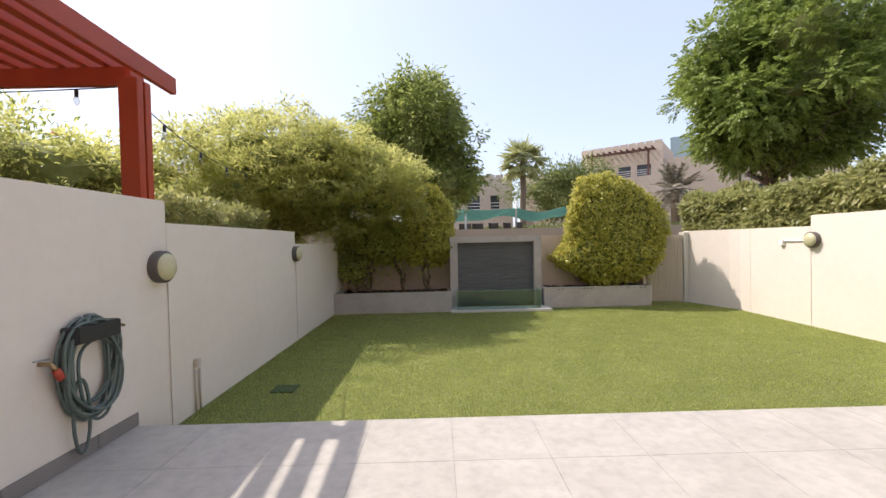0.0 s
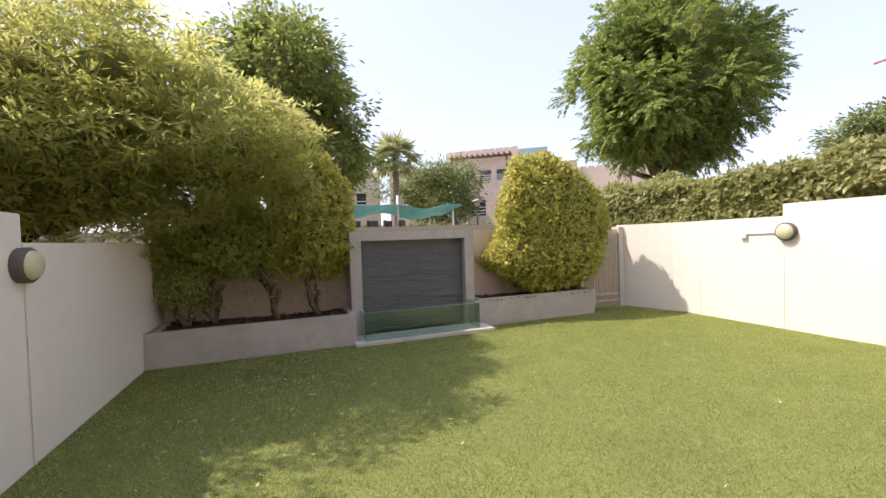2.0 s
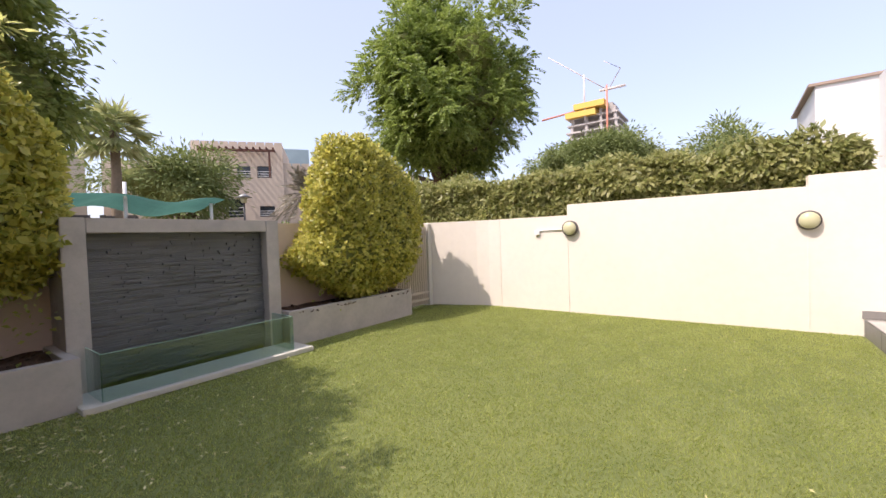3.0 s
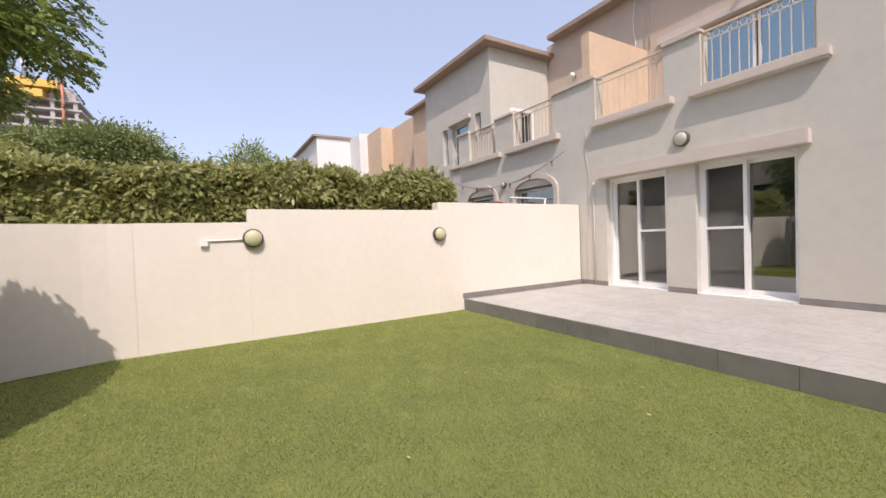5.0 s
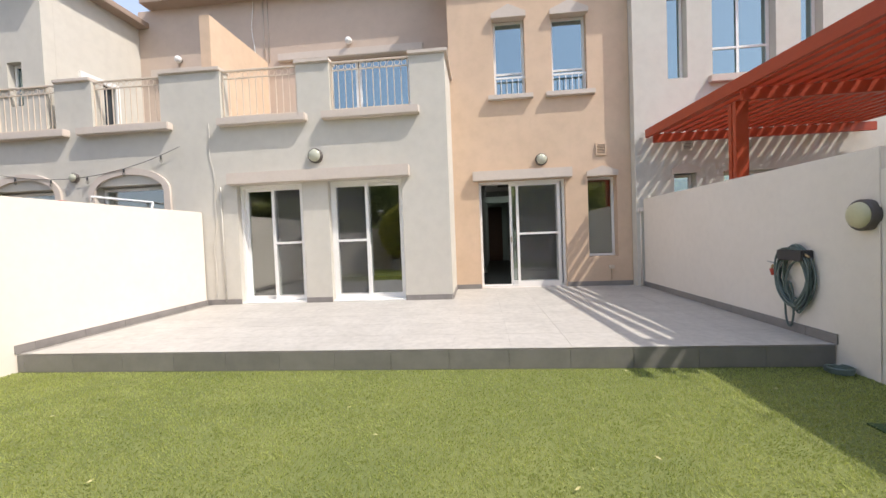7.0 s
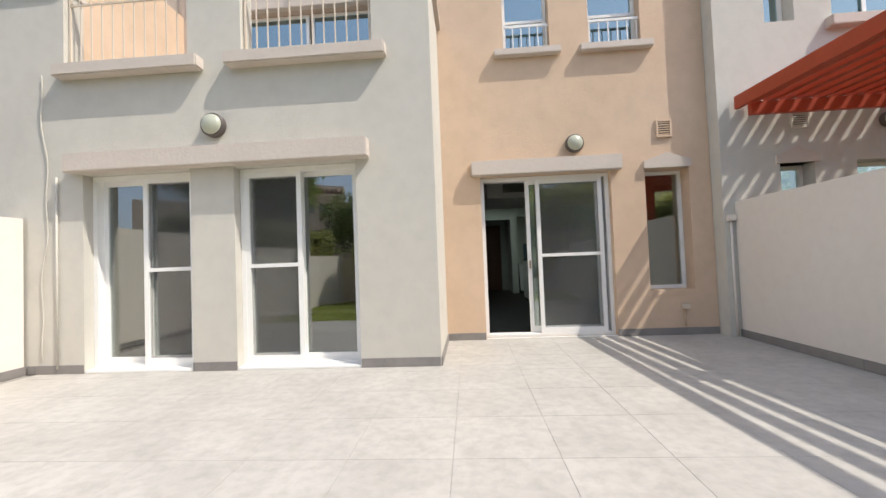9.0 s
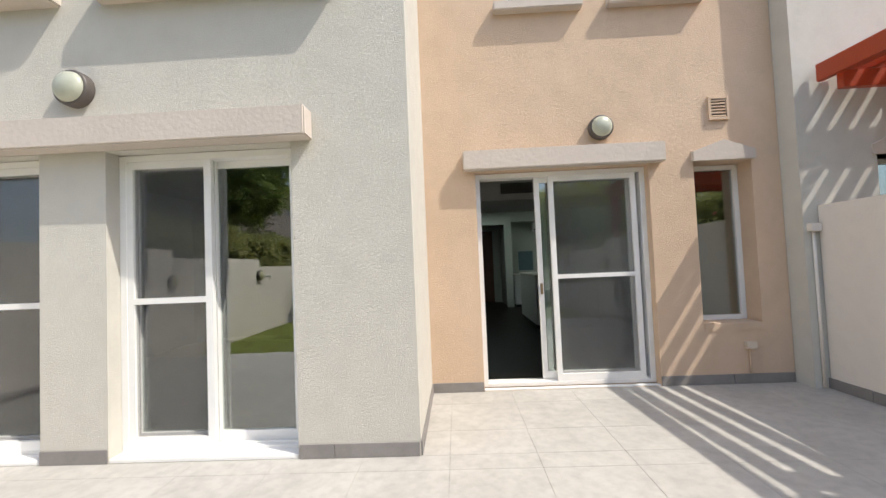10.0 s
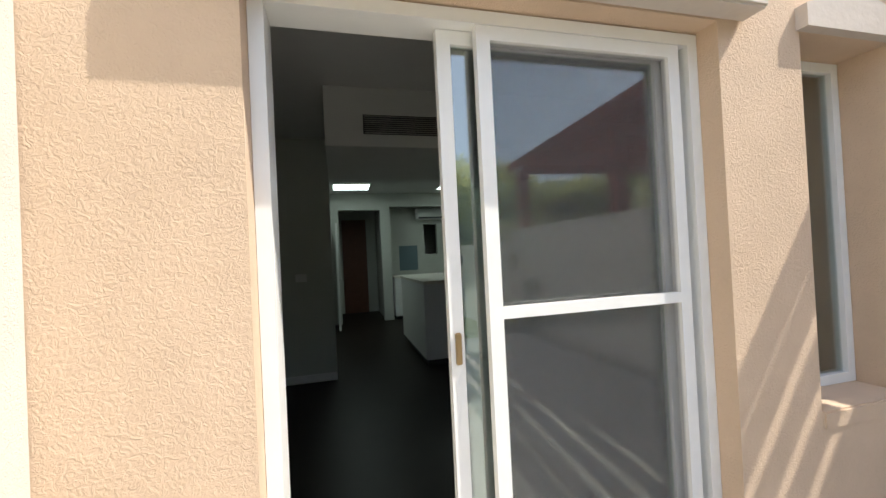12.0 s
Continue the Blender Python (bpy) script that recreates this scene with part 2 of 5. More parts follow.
def thing(name, at, label, category, group=""):
    ob = new(name)
    ob.location = at
    ob.empty_display_size = 0.1
    bpy.context.view_layer.update()
    return tagged(ob, label, category, group)


def under(ob, parent):
    """Put ob below parent and keep its place in the world."""
    ob.parent = parent
    m, p = Matrix.Identity(4), parent
    while p:
        m = p.matrix_basis @ m if p.parent is None else m
        p = p.parent
    ob.matrix_parent_inverse = m.inverted()
    return ob


def tube(name, pts, radius, material, parent=None, label="", n=8, closed=False, kind=""):
    pts = [Vector(p) for p in pts]
    verts, faces = [], []
    m = len(pts)
    up = Vector((0.13, 0.21, 0.97)).normalized()
    for i, p in enumerate(pts):
        a, b = pts[(i - 1) % m if closed else max(i - 1, 0)], pts[(i + 1) % m if closed else min(i + 1, m - 1)]
        t = (b - a).normalized()
        u = t.cross(up)
        if u.length < 1e-3:
            u = t.cross(Vector((1, 0, 0)))
        u.normalize()
        w = t.cross(u)
        r = radius[i] if isinstance(radius, (list, tuple)) else radius
        for k in range(n):
            c = 2 * math.pi * k / n
            verts.append(p + r * (math.cos(c) * u + math.sin(c) * w))
    for i in range(m if closed else m - 1):
        j = (i + 1) % m
        for k in range(n):
            l = (k + 1) % n
            faces.append((i * n + k, i * n + l, j * n + l, j * n + k))
    if not closed:
        faces.append(tuple(range(n))[::-1])
        faces.append(tuple((m - 1) * n + k for k in range(n)))
    return raw(name, verts, faces, material, parent, label, kind, smooth=True)


def panel(name, a0, a1, z0, z1, y0, y1, holes, material, axis="x", label="", kind="structure", parent=None):
    """A wall along axis from a0 to a1, between y0 and y1 thick, with openings (a, b, low, high) cut through."""
    A = sorted({a0, a1, *[min(max(h[0], a0), a1) for h in holes], *[min(max(h[1], a0), a1) for h in holes]})
    Z = sorted({z0, z1, *[min(max(h[2], z0), z1) for h in holes], *[min(max(h[3], z0), z1) for h in holes]})

    def solid(i, j):
        if not (0 <= i < len(A) - 1 and 0 <= j < len(Z) - 1):
            return False
        a, z = (A[i] + A[i + 1]) / 2, (Z[j] + Z[j + 1]) / 2
        return not any(h[0] < a < h[1] and h[2] < z < h[3] for h in holes)

    V, F, idx = [], [], {}

    def v(i, j, k):
        if (i, j, k) not in idx:
            y = (y0, y1)[k]
            idx[i, j, k] = len(V)
            V.append((A[i], y, Z[j]) if axis == "x" else (y, A[i], Z[j]))
        return idx[i, j, k]

    for i in range(len(A) - 1):
        for j in range(len(Z) - 1):
            if not solid(i, j):
                continue
            for k in (0, 1):
                F.append([v(i, j, k), v(i + 1, j, k), v(i + 1, j + 1, k), v(i, j + 1, k)])
            for di, dj, p, q in ((-1, 0, (i, j), (i, j + 1)), (1, 0, (i + 1, j), (i + 1, j + 1)), (0, -1, (i, j), (i + 1, j)), (0, 1, (i, j + 1), (i + 1, j + 1))):
                if not solid(i + di, j + dj):
                    F.append([v(*p, 0), v(*q, 0), v(*q, 1), v(*p, 1)])
    bm = bmesh.new()
    me = bpy.data.meshes.new("tmp")
    me.from_pydata(V, [], F)
    bm.from_mesh(me)
    bpy.data.meshes.remove(me)
    return finish(bm, name, material, parent, label, kind)


def prism(name, outline, y0, y1, material, parent=None, label="", kind="", axis="y"):
    """An outline of (a, z) pushed out between y0 and y1."""
    bm = bmesh.new()
    place = (lambda a, y, z: (a, y, z)) if axis == "y" else ((lambda a, y, z: (y, a, z)) if axis == "x" else (lambda a, y, z: (a, z, y)))
    lo, hi = ([bm.verts.new(place(a, y, z)) for a, z in outline] for y in (y0, y1))
    bm.faces.new(lo)
    bm.faces.new(hi)
    n = len(outline)
    for i in range(n):
        bm.faces.new((lo[i], lo[(i + 1) % n], hi[(i + 1) % n], hi[i]))
    return finish(bm, name, material, parent, label, kind)


def rows_of_leaves(centres, directions, length, width, rng, droop=0.0, face=None):
    """Folded leaf blades of two triangles each at the centres, along the directions."""
    n = len(centres)
    d = directions / np.maximum(np.linalg.norm(directions, axis=1, keepdims=True), 1e-6)
    d[:, 2] -= droop
    d /= np.maximum(np.linalg.norm(d, axis=1, keepdims=True), 1e-6)
    r = rng.normal(size=(n, 3)) * 0.55 + np.array([-0.35, 0.0, 1.0])
    if face is not None:
        r = rng.normal(size=(n, 3)) * 0.5 + face + np.array([-0.3, 0.0, 0.35])
    s = np.cross(d, r)
    s /= np.maximum(np.linalg.norm(s, axis=1, keepdims=True), 1e-6)
    k = rng.uniform(0.65, 1.25, (n, 1))
    a, b = centres, centres + d * length * k
    mid = (a + b) / 2
    up = np.cross(s, d)
    c = mid + s * width / 2 * k + up * width * 0.18
    e = mid - s * width / 2 * k + up * width * 0.18
    V = np.stack([a, c, b, e], 1).reshape(-1, 3)
    base = np.arange(n)[:, None] * 4
    F = np.concatenate([base + [0, 1, 2], base + [0, 2, 3]])
    return V, F


def leaf_object(name, chunks, material, parent=None, label="", kind=""):
    V, F, o = [], [], 0
    for v, f in chunks:
        V.append(v)
        F.append(f + o)
        o += len(v)
    V, F = np.concatenate(V), np.concatenate(F)
    me = bpy.data.meshes.new(name)
    me.vertices.add(len(V))
    me.vertices.foreach_set("co", V.astype(np.float32).ravel())
    me.loops.add(len(F) * 3)
    me.loops.foreach_set("vertex_index", F.astype(np.int32).ravel())
    me.polygons.add(len(F))
    me.polygons.foreach_set("loop_start", (np.arange(len(F)) * 3).astype(np.int32))
    me.update(calc_edges=True)
    me.materials.append(M[material])
    ob = new(name, me)
    ob.parent = parent
    return tagged(ob, label, kind=kind)


def shell_points(n, centre, radii, rng, lump=0.18, freq=1.6, inner=0.0, flat_bottom=None, power=2.0):
    d = rng.normal(size=(n, 3))
    d /= np.linalg.norm(d, axis=1, keepdims=True)
    sq = 1 / (np.abs(d) ** power).sum(1) ** (1 / power)
    k = np.array([1 + lump * noise.noise(Vector(x) * freq + Vector(centre)) * 2 for x in d])
    r = k * sq * (1 - inner * rng.uniform(0, 1, n) ** 1.5)
    p = np.array(centre) + d * np.array(radii) * r[:, None]
    if flat_bottom is not None:
        p[:, 2] = np.maximum(p[:, 2], flat_bottom + rng.uniform(0, 0.12, n))
    return p, d


def blob(name, centre, radii, material, parent, label, lump=0.18, freq=1.6, shrink=0.82, sub=3, power=2.0, warp=None):
    bm = bmesh.new()
    bmesh.ops.create_icosphere(bm, subdivisions=sub, radius=1.0)
    for v in bm.verts:
        k = 1 + lump * noise.noise(v.co * freq + Vector(centre)) * 2
        k /= sum(abs(x) ** power for x in v.co) ** (1 / power)
        v.co = Vector([c + r * x * k * shrink for c, r, x in zip(centre, radii, v.co)])
    if warp:
        q = warp(np.array([v.co[:] for v in bm.verts]))
        for v, x in zip(bm.verts, q):
            v.co = x
    return finish(bm, name, material, parent, label)


def clumped(n_clumps, per, centre, radii, spread, length, width, rng, droop=0.2, lump=0.3, inner=0.75, radial=0.8):
    c, d = shell_points(n_clumps, centre, radii, rng, lump=lump, inner=inner)
    idx = np.repeat(np.arange(n_clumps), per)
    off = rng.normal(size=(len(idx), 3)) * spread
    off[:, 2] *= 0.7
    p = c[idx] + off
    dirs = off / spread + d[idx] * radial + rng.normal(size=off.shape) * 0.5
    return rows_of_leaves(p, dirs, length, width, rng, droop), c


def sprays(n, per_side, centres, dirs, length, leaflet, width, rng, droop=0.5):
    """Feathered leaves: rows of leaflets to both sides of an arching stalk."""
    d = dirs / np.linalg.norm(dirs, axis=1, keepdims=True)
    side = np.cross(d, np.array([0, 0, 1.0]) + rng.normal(size=(n, 3)) * 0.3)
    side /= np.maximum(np.linalg.norm(side, axis=1, keepdims=True), 1e-6)
    C, D = [], []
    for k in range(per_side):
        s = (k + 1) / per_side
        at = centres + d * length * s + np.array([0, 0, -1.0]) * droop * length * s * s * 0.5
        for sg in (-1, 1):
            C.append(at)
            D.append(side * sg + d * 0.7 + np.array([0, 0, -0.25]))
    return rows_of_leaves(np.concatenate(C), np.concatenate(D), leaflet, width, rng, 0.1)


def branch_path(a, b, rng, wob=0.08, n=7):
    a, b = Vector(a), Vector(b)
    return [a.lerp(b, i / (n - 1)) + Vector(rng.normal(size=3) * wob * (b - a).length * (0 < i < n - 1)) for i in range(n)]


def tree(name, base, crown_at, radii, label, leafmat, rng, trunk_r=0.14, clumps=160, per=60, spread=0.3, length=0.16, width=0.04,
         feathered=False, core=True, limbs=7, droop=0.25, lump=0.35, bark="bark", inner=0.75, core_size=0.62, fork_at=0.55, radial=0.8, lobes=()):
    """A tree with a forked trunk; its crown has a main lobe and, with lobes, further ones as (centre, radii, clumps)."""
    t = thing(name, base, label, "tree", "trees")
    fork = Vector(base).lerp(Vector(crown_at), fork_at)
    k = branch_path(base, fork, rng, 0.03)
    under(tube("trunk", k, [trunk_r * (1.25 - 0.55 * i / 6) for i in range(7)], bark, label="brown rough bark trunk"), t)
    chunks, all_c = [], []
    for at, rad, number in ((crown_at, radii, clumps), *lobes):
        cl, cs = clumped(number, per, at, rad, spread, length, width, rng, droop, lump, inner, radial)
        if feathered:
            idx = np.repeat(np.arange(len(cs)), per // 8)
            off = rng.normal(size=(len(idx), 3))
            cl = sprays(len(idx), 8, cs[idx] + off * spread * 0.55, off * 0.8 + (cs[idx] - np.array(at)) * 0.45, length * 2.0, length * 0.55, width, rng)
        chunks.append(cl)
        all_c.append(cs)
    cs = np.concatenate(all_c)
    for i in rng.choice(len(cs), limbs, replace=False):
        under(tube("limb", branch_path(fork, cs[i], rng, 0.05), [trunk_r * (0.6 - 0.08 * j) for j in range(7)], bark, n=6), t)
    under(leaf_object("crown", chunks, leafmat, label="loose crown of small leaves"), t)
    # solid filler in each lobe, coloured as the crown's shaded inside
    if core:
        for at, rad, number in ((crown_at, radii, clumps), *lobes):
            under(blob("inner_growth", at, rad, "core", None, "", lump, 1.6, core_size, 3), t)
    return t


rng = np.random.default_rng(7)

# ---- ground ----
G = -0.212
YB = 9.35
ground = box("ground", -400, 400, -400, 400, -2.2, -0.42, "sand", None, "pale sandy ground around the plots", 0, "structure")
box("turf", -3.50, 5.52, 2.60, 9.30, -0.40, G - 0.004, "turf", None, "green artificial turf lawn", 0, "structure")
box("terrace", -3.50, 5.52, -0.60, 2.628, -0.38, -0.0045, "grout", None, "raised terrace bed under grey tiles", 0, "structure")
box("terrace_recess", -3.34, 0.56, -2.05, -0.602, -0.38, -0.0045, "grout", None, "terrace bed in front of the kitchen door", 0, "structure")


# ---- garden walls ----
def stepped(name, x0, x1, sections, label):
    for a, b, top in sections:
        box(name, x0, x1, a, b, -0.40, top, "cream", None, label, 0.006, "structure")


stepped("wall_west", -3.56, -3.34, [(-1.775, 3.06, 1.775), (3.06, 6.17, 1.585), (6.17, YB + 0.2, 1.38)], "cream painted garden wall, stepped down to the back")
stepped("wall_east", 5.35, 5.57, [(-0.60, 3.14, 1.815), (3.14, 6.28, 1.672), (6.28, 7.6, 1.485)], "cream painted garden wall, stepped down to the back")
prism("wall_east", [(5.35, 7.6), (5.335, 7.85), (5.29, 8.1), (5.21, 8.35), (5.11, 8.65), (4.98, 9.02), (4.98, 9.2), (5.2, 9.2), (5.46, 8.4), (5.57, 7.6)], -0.4, 1.483, "cream", None, "cream painted garden wall bending in to the gate", "structure", axis="z")
box("gate_pillar", 4.86, 4.975, 9.0, 9.2, -0.4, 1.455, "pale", None, "narrow plastered pillar beside the gate", 0.006, "structure")
box("wall_back", -3.336, -0.5, YB, YB + 0.2, -0.4, 1.37, "backwall", None, "beige plastered back wall behind the planting bed", 0.006, "structure")
box("wall_back", -0.5, 3.98, YB + 0.003, YB + 0.2, -0.4, 1.46, "backwall", None, "beige plastered back wall behind the planting bed", 0.006, "structure")
box("wall_back", 3.90, 3.977, 9.05, YB - 0.001, -0.4, 0.40, "backwall", None, "short return of the back wall at the gate", 0.006, "structure")
for x in (-3.336,):
    for y in (3.06, 6.17):
        box("trim", x, x + 0.008, y - 0.012, y + 0.012, G, 1.3, "cream", None, "thin painted joint strip on the garden wall", 0, "structure")
for y in (3.14, 6.28):
    box("trim", 5.342, 5.35, y - 0.010, y + 0.010, G, 1.4, "cream", None, "thin painted joint strip on the garden wall", 0, "structure")


def planter(x0, x1, y0, y1, top):
    t = thing("planter", ((x0 + x1) / 2, (y0 + y1) / 2, G), "grey plastered raised planting bed filled with dark soil", "planter", "planting beds")
    w = 0.09
    under(panel("rim", x0, x1, G, top, y0, y0 + w, [], "planter", kind="", label="grey plastered front"), t)
    under(box("side", x0, x0 + w, y0 + w + 0.002, y1, G, top - 0.002, "planter"), t)
    under(box("side", x1 - w, x1, y0 + w + 0.002, y1, G, top - 0.002, "planter"), t)
    bm = bmesh.new()
    bmesh.ops.create_grid(bm, x_segments=40, y_segments=12, size=0.5)
    for v in bm.verts:
        v.co = Vector(((x0 + x1) / 2 + v.co.x * (x1 - x0 - 2 * w), (y0 + w + y1) / 2 + v.co.y * (y1 - y0 - w), top - 0.05 + 0.05 * noise.noise(v.co * 9)))
    under(finish(bm, "soil", "soil", label="dark reddish soil with fallen leaves"), t)
    return t


planter(-3.33, -0.70, 8.45, YB - 0.005, 0.245)
planter(1.42, 3.89, 8.66, YB - 0.005, 0.255)

# water wall between the beds
ww = thing("water_wall", (0.33, 8.9, G), "grey plastered water feature with split slate face and glass basin", "water feature")
under(box("frame_side", -0.72, -0.54, 8.80, YB - 0.02, G, 1.465, "planter", bevel=0.006), ww)
under(box("frame_side", 1.235, 1.405, 8.80, YB - 0.02, G, 1.465, "planter", bevel=0.006), ww)
under(box("frame_top", -0.538, 1.233, 8.80, YB - 0.02, 1.32, 1.463, "planter", bevel=0.006), ww)
under(box("backing", -0.538, 1.233, 8.99, YB - 0.02, G, 1.318, "core", bevel=0), ww)
under(box("plinth", -0.74, 1.50, 8.27, 8.795, G, G + 0.055, "pale", bevel=0.006, label="pale stone plinth slab"), ww)
bm = bmesh.new()
z = G + 0.06
row = 0
while z < 1.315:
    h = 0.022
    x = -0.536
    while x < 1.23:
        w = float(rng.uniform(0.14, 0.34))
        x1 = min(x + w, 1.231)
        add_box(bm, x + 0.0007, x1 - 0.0007, 8.945 - float(rng.uniform(0, 0.034)), 8.988, z + 0.0008, min(z + h, 1.317) - 0.0008)
        x = x1
    z += h
under(finish(bm, "slate_cladding", "slate", label="dark grey split slate strips", kind="stuff"), ww)
TX0, TX1, TY0, TY1, TZ0, TZ1 = -0.60, 1.26, 8.33, 8.78, G + 0.058, 0.26
for nm, a in (("front_pane", (TX0, TX1, TY0, TY0 + 0.012)), ("side_pane", (TX0, TX0 + 0.012, TY0 + 0.014, TY1)), ("side_pane", (TX1 - 0.012, TX1, TY0 + 0.014, TY1))):
    p_ = under(box(nm, *a, TZ0, TZ1, "tankglass", bevel=0, label="greenish glass basin pane"), ww)
    p_.visible_shadow = False
under(box("glass_edge", TX0, TX1, TY0, TY0 + 0.012, TZ1 + 0.001, TZ1 + 0.005, "tankedge", bevel=0), ww)
under(box("glass_edge", TX1 - 0.012, TX1, TY0 + 0.014, TY1, TZ1 + 0.001, TZ1 + 0.005, "tankedge", bevel=0), ww)
under(box("glass_edge", TX0, TX0 + 0.012, TY0 + 0.014, TY1, TZ1 + 0.001, TZ1 + 0.005, "tankedge", bevel=0), ww)

# gate
gt = thing("garden_gate", (4.35, 9.1, G), "beige ribbed metal garden gate, closed", "gate")
under(box("gate_frame", 3.985, 4.855, 9.05, 9.08, G + 0.03, 1.40, "gate"), gt)
for i in range(13):
    x = 4.00 + i * 0.0655
    under(box("rib", x, x + 0.036, 9.020, 9.047, G + 0.04, 1.39, "gate", bevel=0.008), gt)
for z in (G + 0.12, 0.05):
    under(box("gate_bar", 3.99, 4.85, 9.008, 9.018, z, z + 0.04, "gate"), gt)


# ---- lamps on walls ----
def bulkhead(at, axis, r, label, glassm, depth=0.10):
    t = thing("bulkhead_lamp", at, label, "wall lamp", "round wall lamps")
    rot = {"+x": Matrix.Rotation(radians(90), 4, "Y"), "-x": Matrix.Rotation(radians(-90), 4, "Y"), "+y": Matrix.Rotation(radians(-90), 4, "X")}[axis]
    for nm, rr, z0, z1, dome, m_ in (("casing", r, 0.0, depth * 0.55, 0.0, "lampbody"), ("diffuser", r * 0.86, depth * 0.5, depth * 0.62, depth * 0.5, glassm)):
        rings = [(rr, z0), (rr, z1)] + ([(rr * math.cos(a), z1 + dome * math.sin(a)) for a in (0.4, 0.8, 1.2, 1.5)] if dome else [(rr * 0.93, z1 + 0.012), (rr * 0.85, z1 + 0.012)])
        V, F, n = [], [], 28
        for q, z in rings:
            for k in range(n):
                V.append(Matrix.Translation(at) @ rot @ Vector((q * math.cos(2 * math.pi * k / n), q * math.sin(2 * math.pi * k / n), z)))
        for i in range(len(rings) - 1):
            for k in range(n):
                F.append((i * n + k, i * n + (k + 1) % n, (i + 1) * n + (k + 1) % n, (i + 1) * n + k))
        F.append(tuple((len(rings) - 1) * n + k for k in range(n)))
        under(raw(nm, V, F, m_, None, "yellowed round diffuser" if nm == "diffuser" and glassm == "lampglass" else "", smooth=True), t)
    return t


WL = "round dark bulkhead lamp with yellowed diffuser on the cream garden wall"
bulkhead((-3.34, 2.95, 1.21), "+x", 0.135, WL, "lampglass", 0.11)
bulkhead((-3.34, 6.13, 1.22), "+x", 0.125, WL, "lampglass", 0.11)
bulkhead((5.35, 3.14, 1.235), "-x", 0.125, WL, "lampglass", 0.11)
bulkhead((5.35, 6.22, 1.255), "-x", 0.135, WL, "lampglass", 0.11)
bulkhead((3.02, -0.63, 2.775), "+y", 0.135, "round bulkhead lamp with frosted diffuser above the bay lintel", "lampglass2", 0.12)
bulkhead((-1.36, -2.0, 2.72), "+y", 0.125, "round bulkhead lamp with frosted diffuser above the kitchen door", "lampglass2", 0.12)
bulkhead((8.03, -0.63, 2.62), "+y", 0.095, "small pale bulkhead lamp between two arches", "lampglass2", 0.09)
jb = thing("junction_box", (5.34, 6.8, 1.2), "small white junction box with conduit beside the wall lamp", "junction box")
under(box("box", 5.30, 5.35, 6.78, 6.87, 1.16, 1.25, "frame"), jb)
under(tube("conduit", [(5.335, 6.80, 1.235), (5.335, 6.33, 1.24)], 0.011, "frame"), jb)

# ---- own house ----
FY, BY, UY = -2.0, -0.63, -3.1   # peach wall, bay front, upper wall
DOOR = (-1.845, -0.02, 0.0, 2.318)
SW = (-2.905, -2.31, 0.62, 2.315)
WA, WB = (-1.09, -0.43, 4.12, 5.80), (-2.36, -1.64, 4.12, 5.78)
panel("wall_kitchen", -3.195, 0.53, -0.4, 7.2, FY - 0.25, FY, [DOOR, SW, WA, WB], "orange", label="peach stucco house wall with door and windows")
W1, W2 = (3.33, 4.64, 0.0, 2.30), (1.405, 2.815, 0.0, 2.30)
O1, O2 = (3.34, 4.87, 3.58, 9.0), (1.18, 2.70, 3.58, 9.0)
panel("wall_bay", 0.53, 5.46, -0.4, 4.51, BY - 0.25, BY, [W1, W2, O1, O2], "beige", label="beige stucco bay wall with sliding doors and balcony openings")
panel("wall_bay_side", -3.35, -0.882, -0.4, 4.51, 0.53, 0.73, [], "pale", axis="y", label="pale stucco side of the bay")
panel("wall_upper", 0.53, 5.46, 3.5, 7.3, UY - 0.25, UY, [(1.3, 4.4, 3.6, 5.70)], "peachgrey", label="peach stucco upper wall behind the balcony")
panel("wall_upper_side", UY - 0.25, FY - 0.252, 3.5, 7.2, 0.33, 0.53, [], "orange", axis="y", label="peach stucco return wall")
box("balcony_floor", 0.74, 12.0, UY, BY - 0.252, 3.30, 3.46, "tile", None, "grey balcony floor slab", 0, "structure")
# divider between the balconies
box("wall_divider", 5.18, 5.40, UY + 0.002, BY - 0.255, 3.52, 5.74, "orange", None, "peach stucco wall between two balconies", 0.006, "structure")
box("wall_bay_skin", 0.5255, 0.5295, -1.995, BY - 0.002, -0.2, 4.508, "pale", None, "pale stucco side face of the bay", 0, "structure")
# parapet caps
for a, b in ((0.47, 1.20), (2.68, 3.36), (4.85, 6.12), (7.57, 8.38), (9.73, 10.4)):
    box("trim", a, b, BY - 0.29, BY + 0.05, 4.512, 4.585, "trim", None, "taupe moulded cap on a balcony pier", 0.012, "structure")
box("trim", 0.47, 0.78, UY, BY - 0.292, 4.512, 4.582, "trim", None, "taupe moulded cap on the bay side", 0.012, "structure")
for a, b in ((1.015, 2.84), (3.15, 4.90), (5.88, 7.83), (8.09, 10.05)):
    box("sill", a, b, BY - 0.2, BY + 0.14, 3.43, 3.575, "trim", None, "projecting taupe sill under a balcony opening", 0.014, "structure")
box("trim", 1.24, 4.74, BY + 0.001, BY + 0.16, 2.302, 2.515, "trim", None, "projecting taupe lintel over the bay doors", 0.010, "structure")
box("trim", -1.98, 0.105, FY + 0.001, FY + 0.117, 2.32, 2.525, "trim", None, "projecting taupe lintel over the kitchen door", 0.010, "structure")
box("trim", 1.2, 4.86, UY + 0.001, UY + 0.12, 5.70, 5.88, "trim", None, "taupe lintel over the balcony doors", 0.010, "structure")
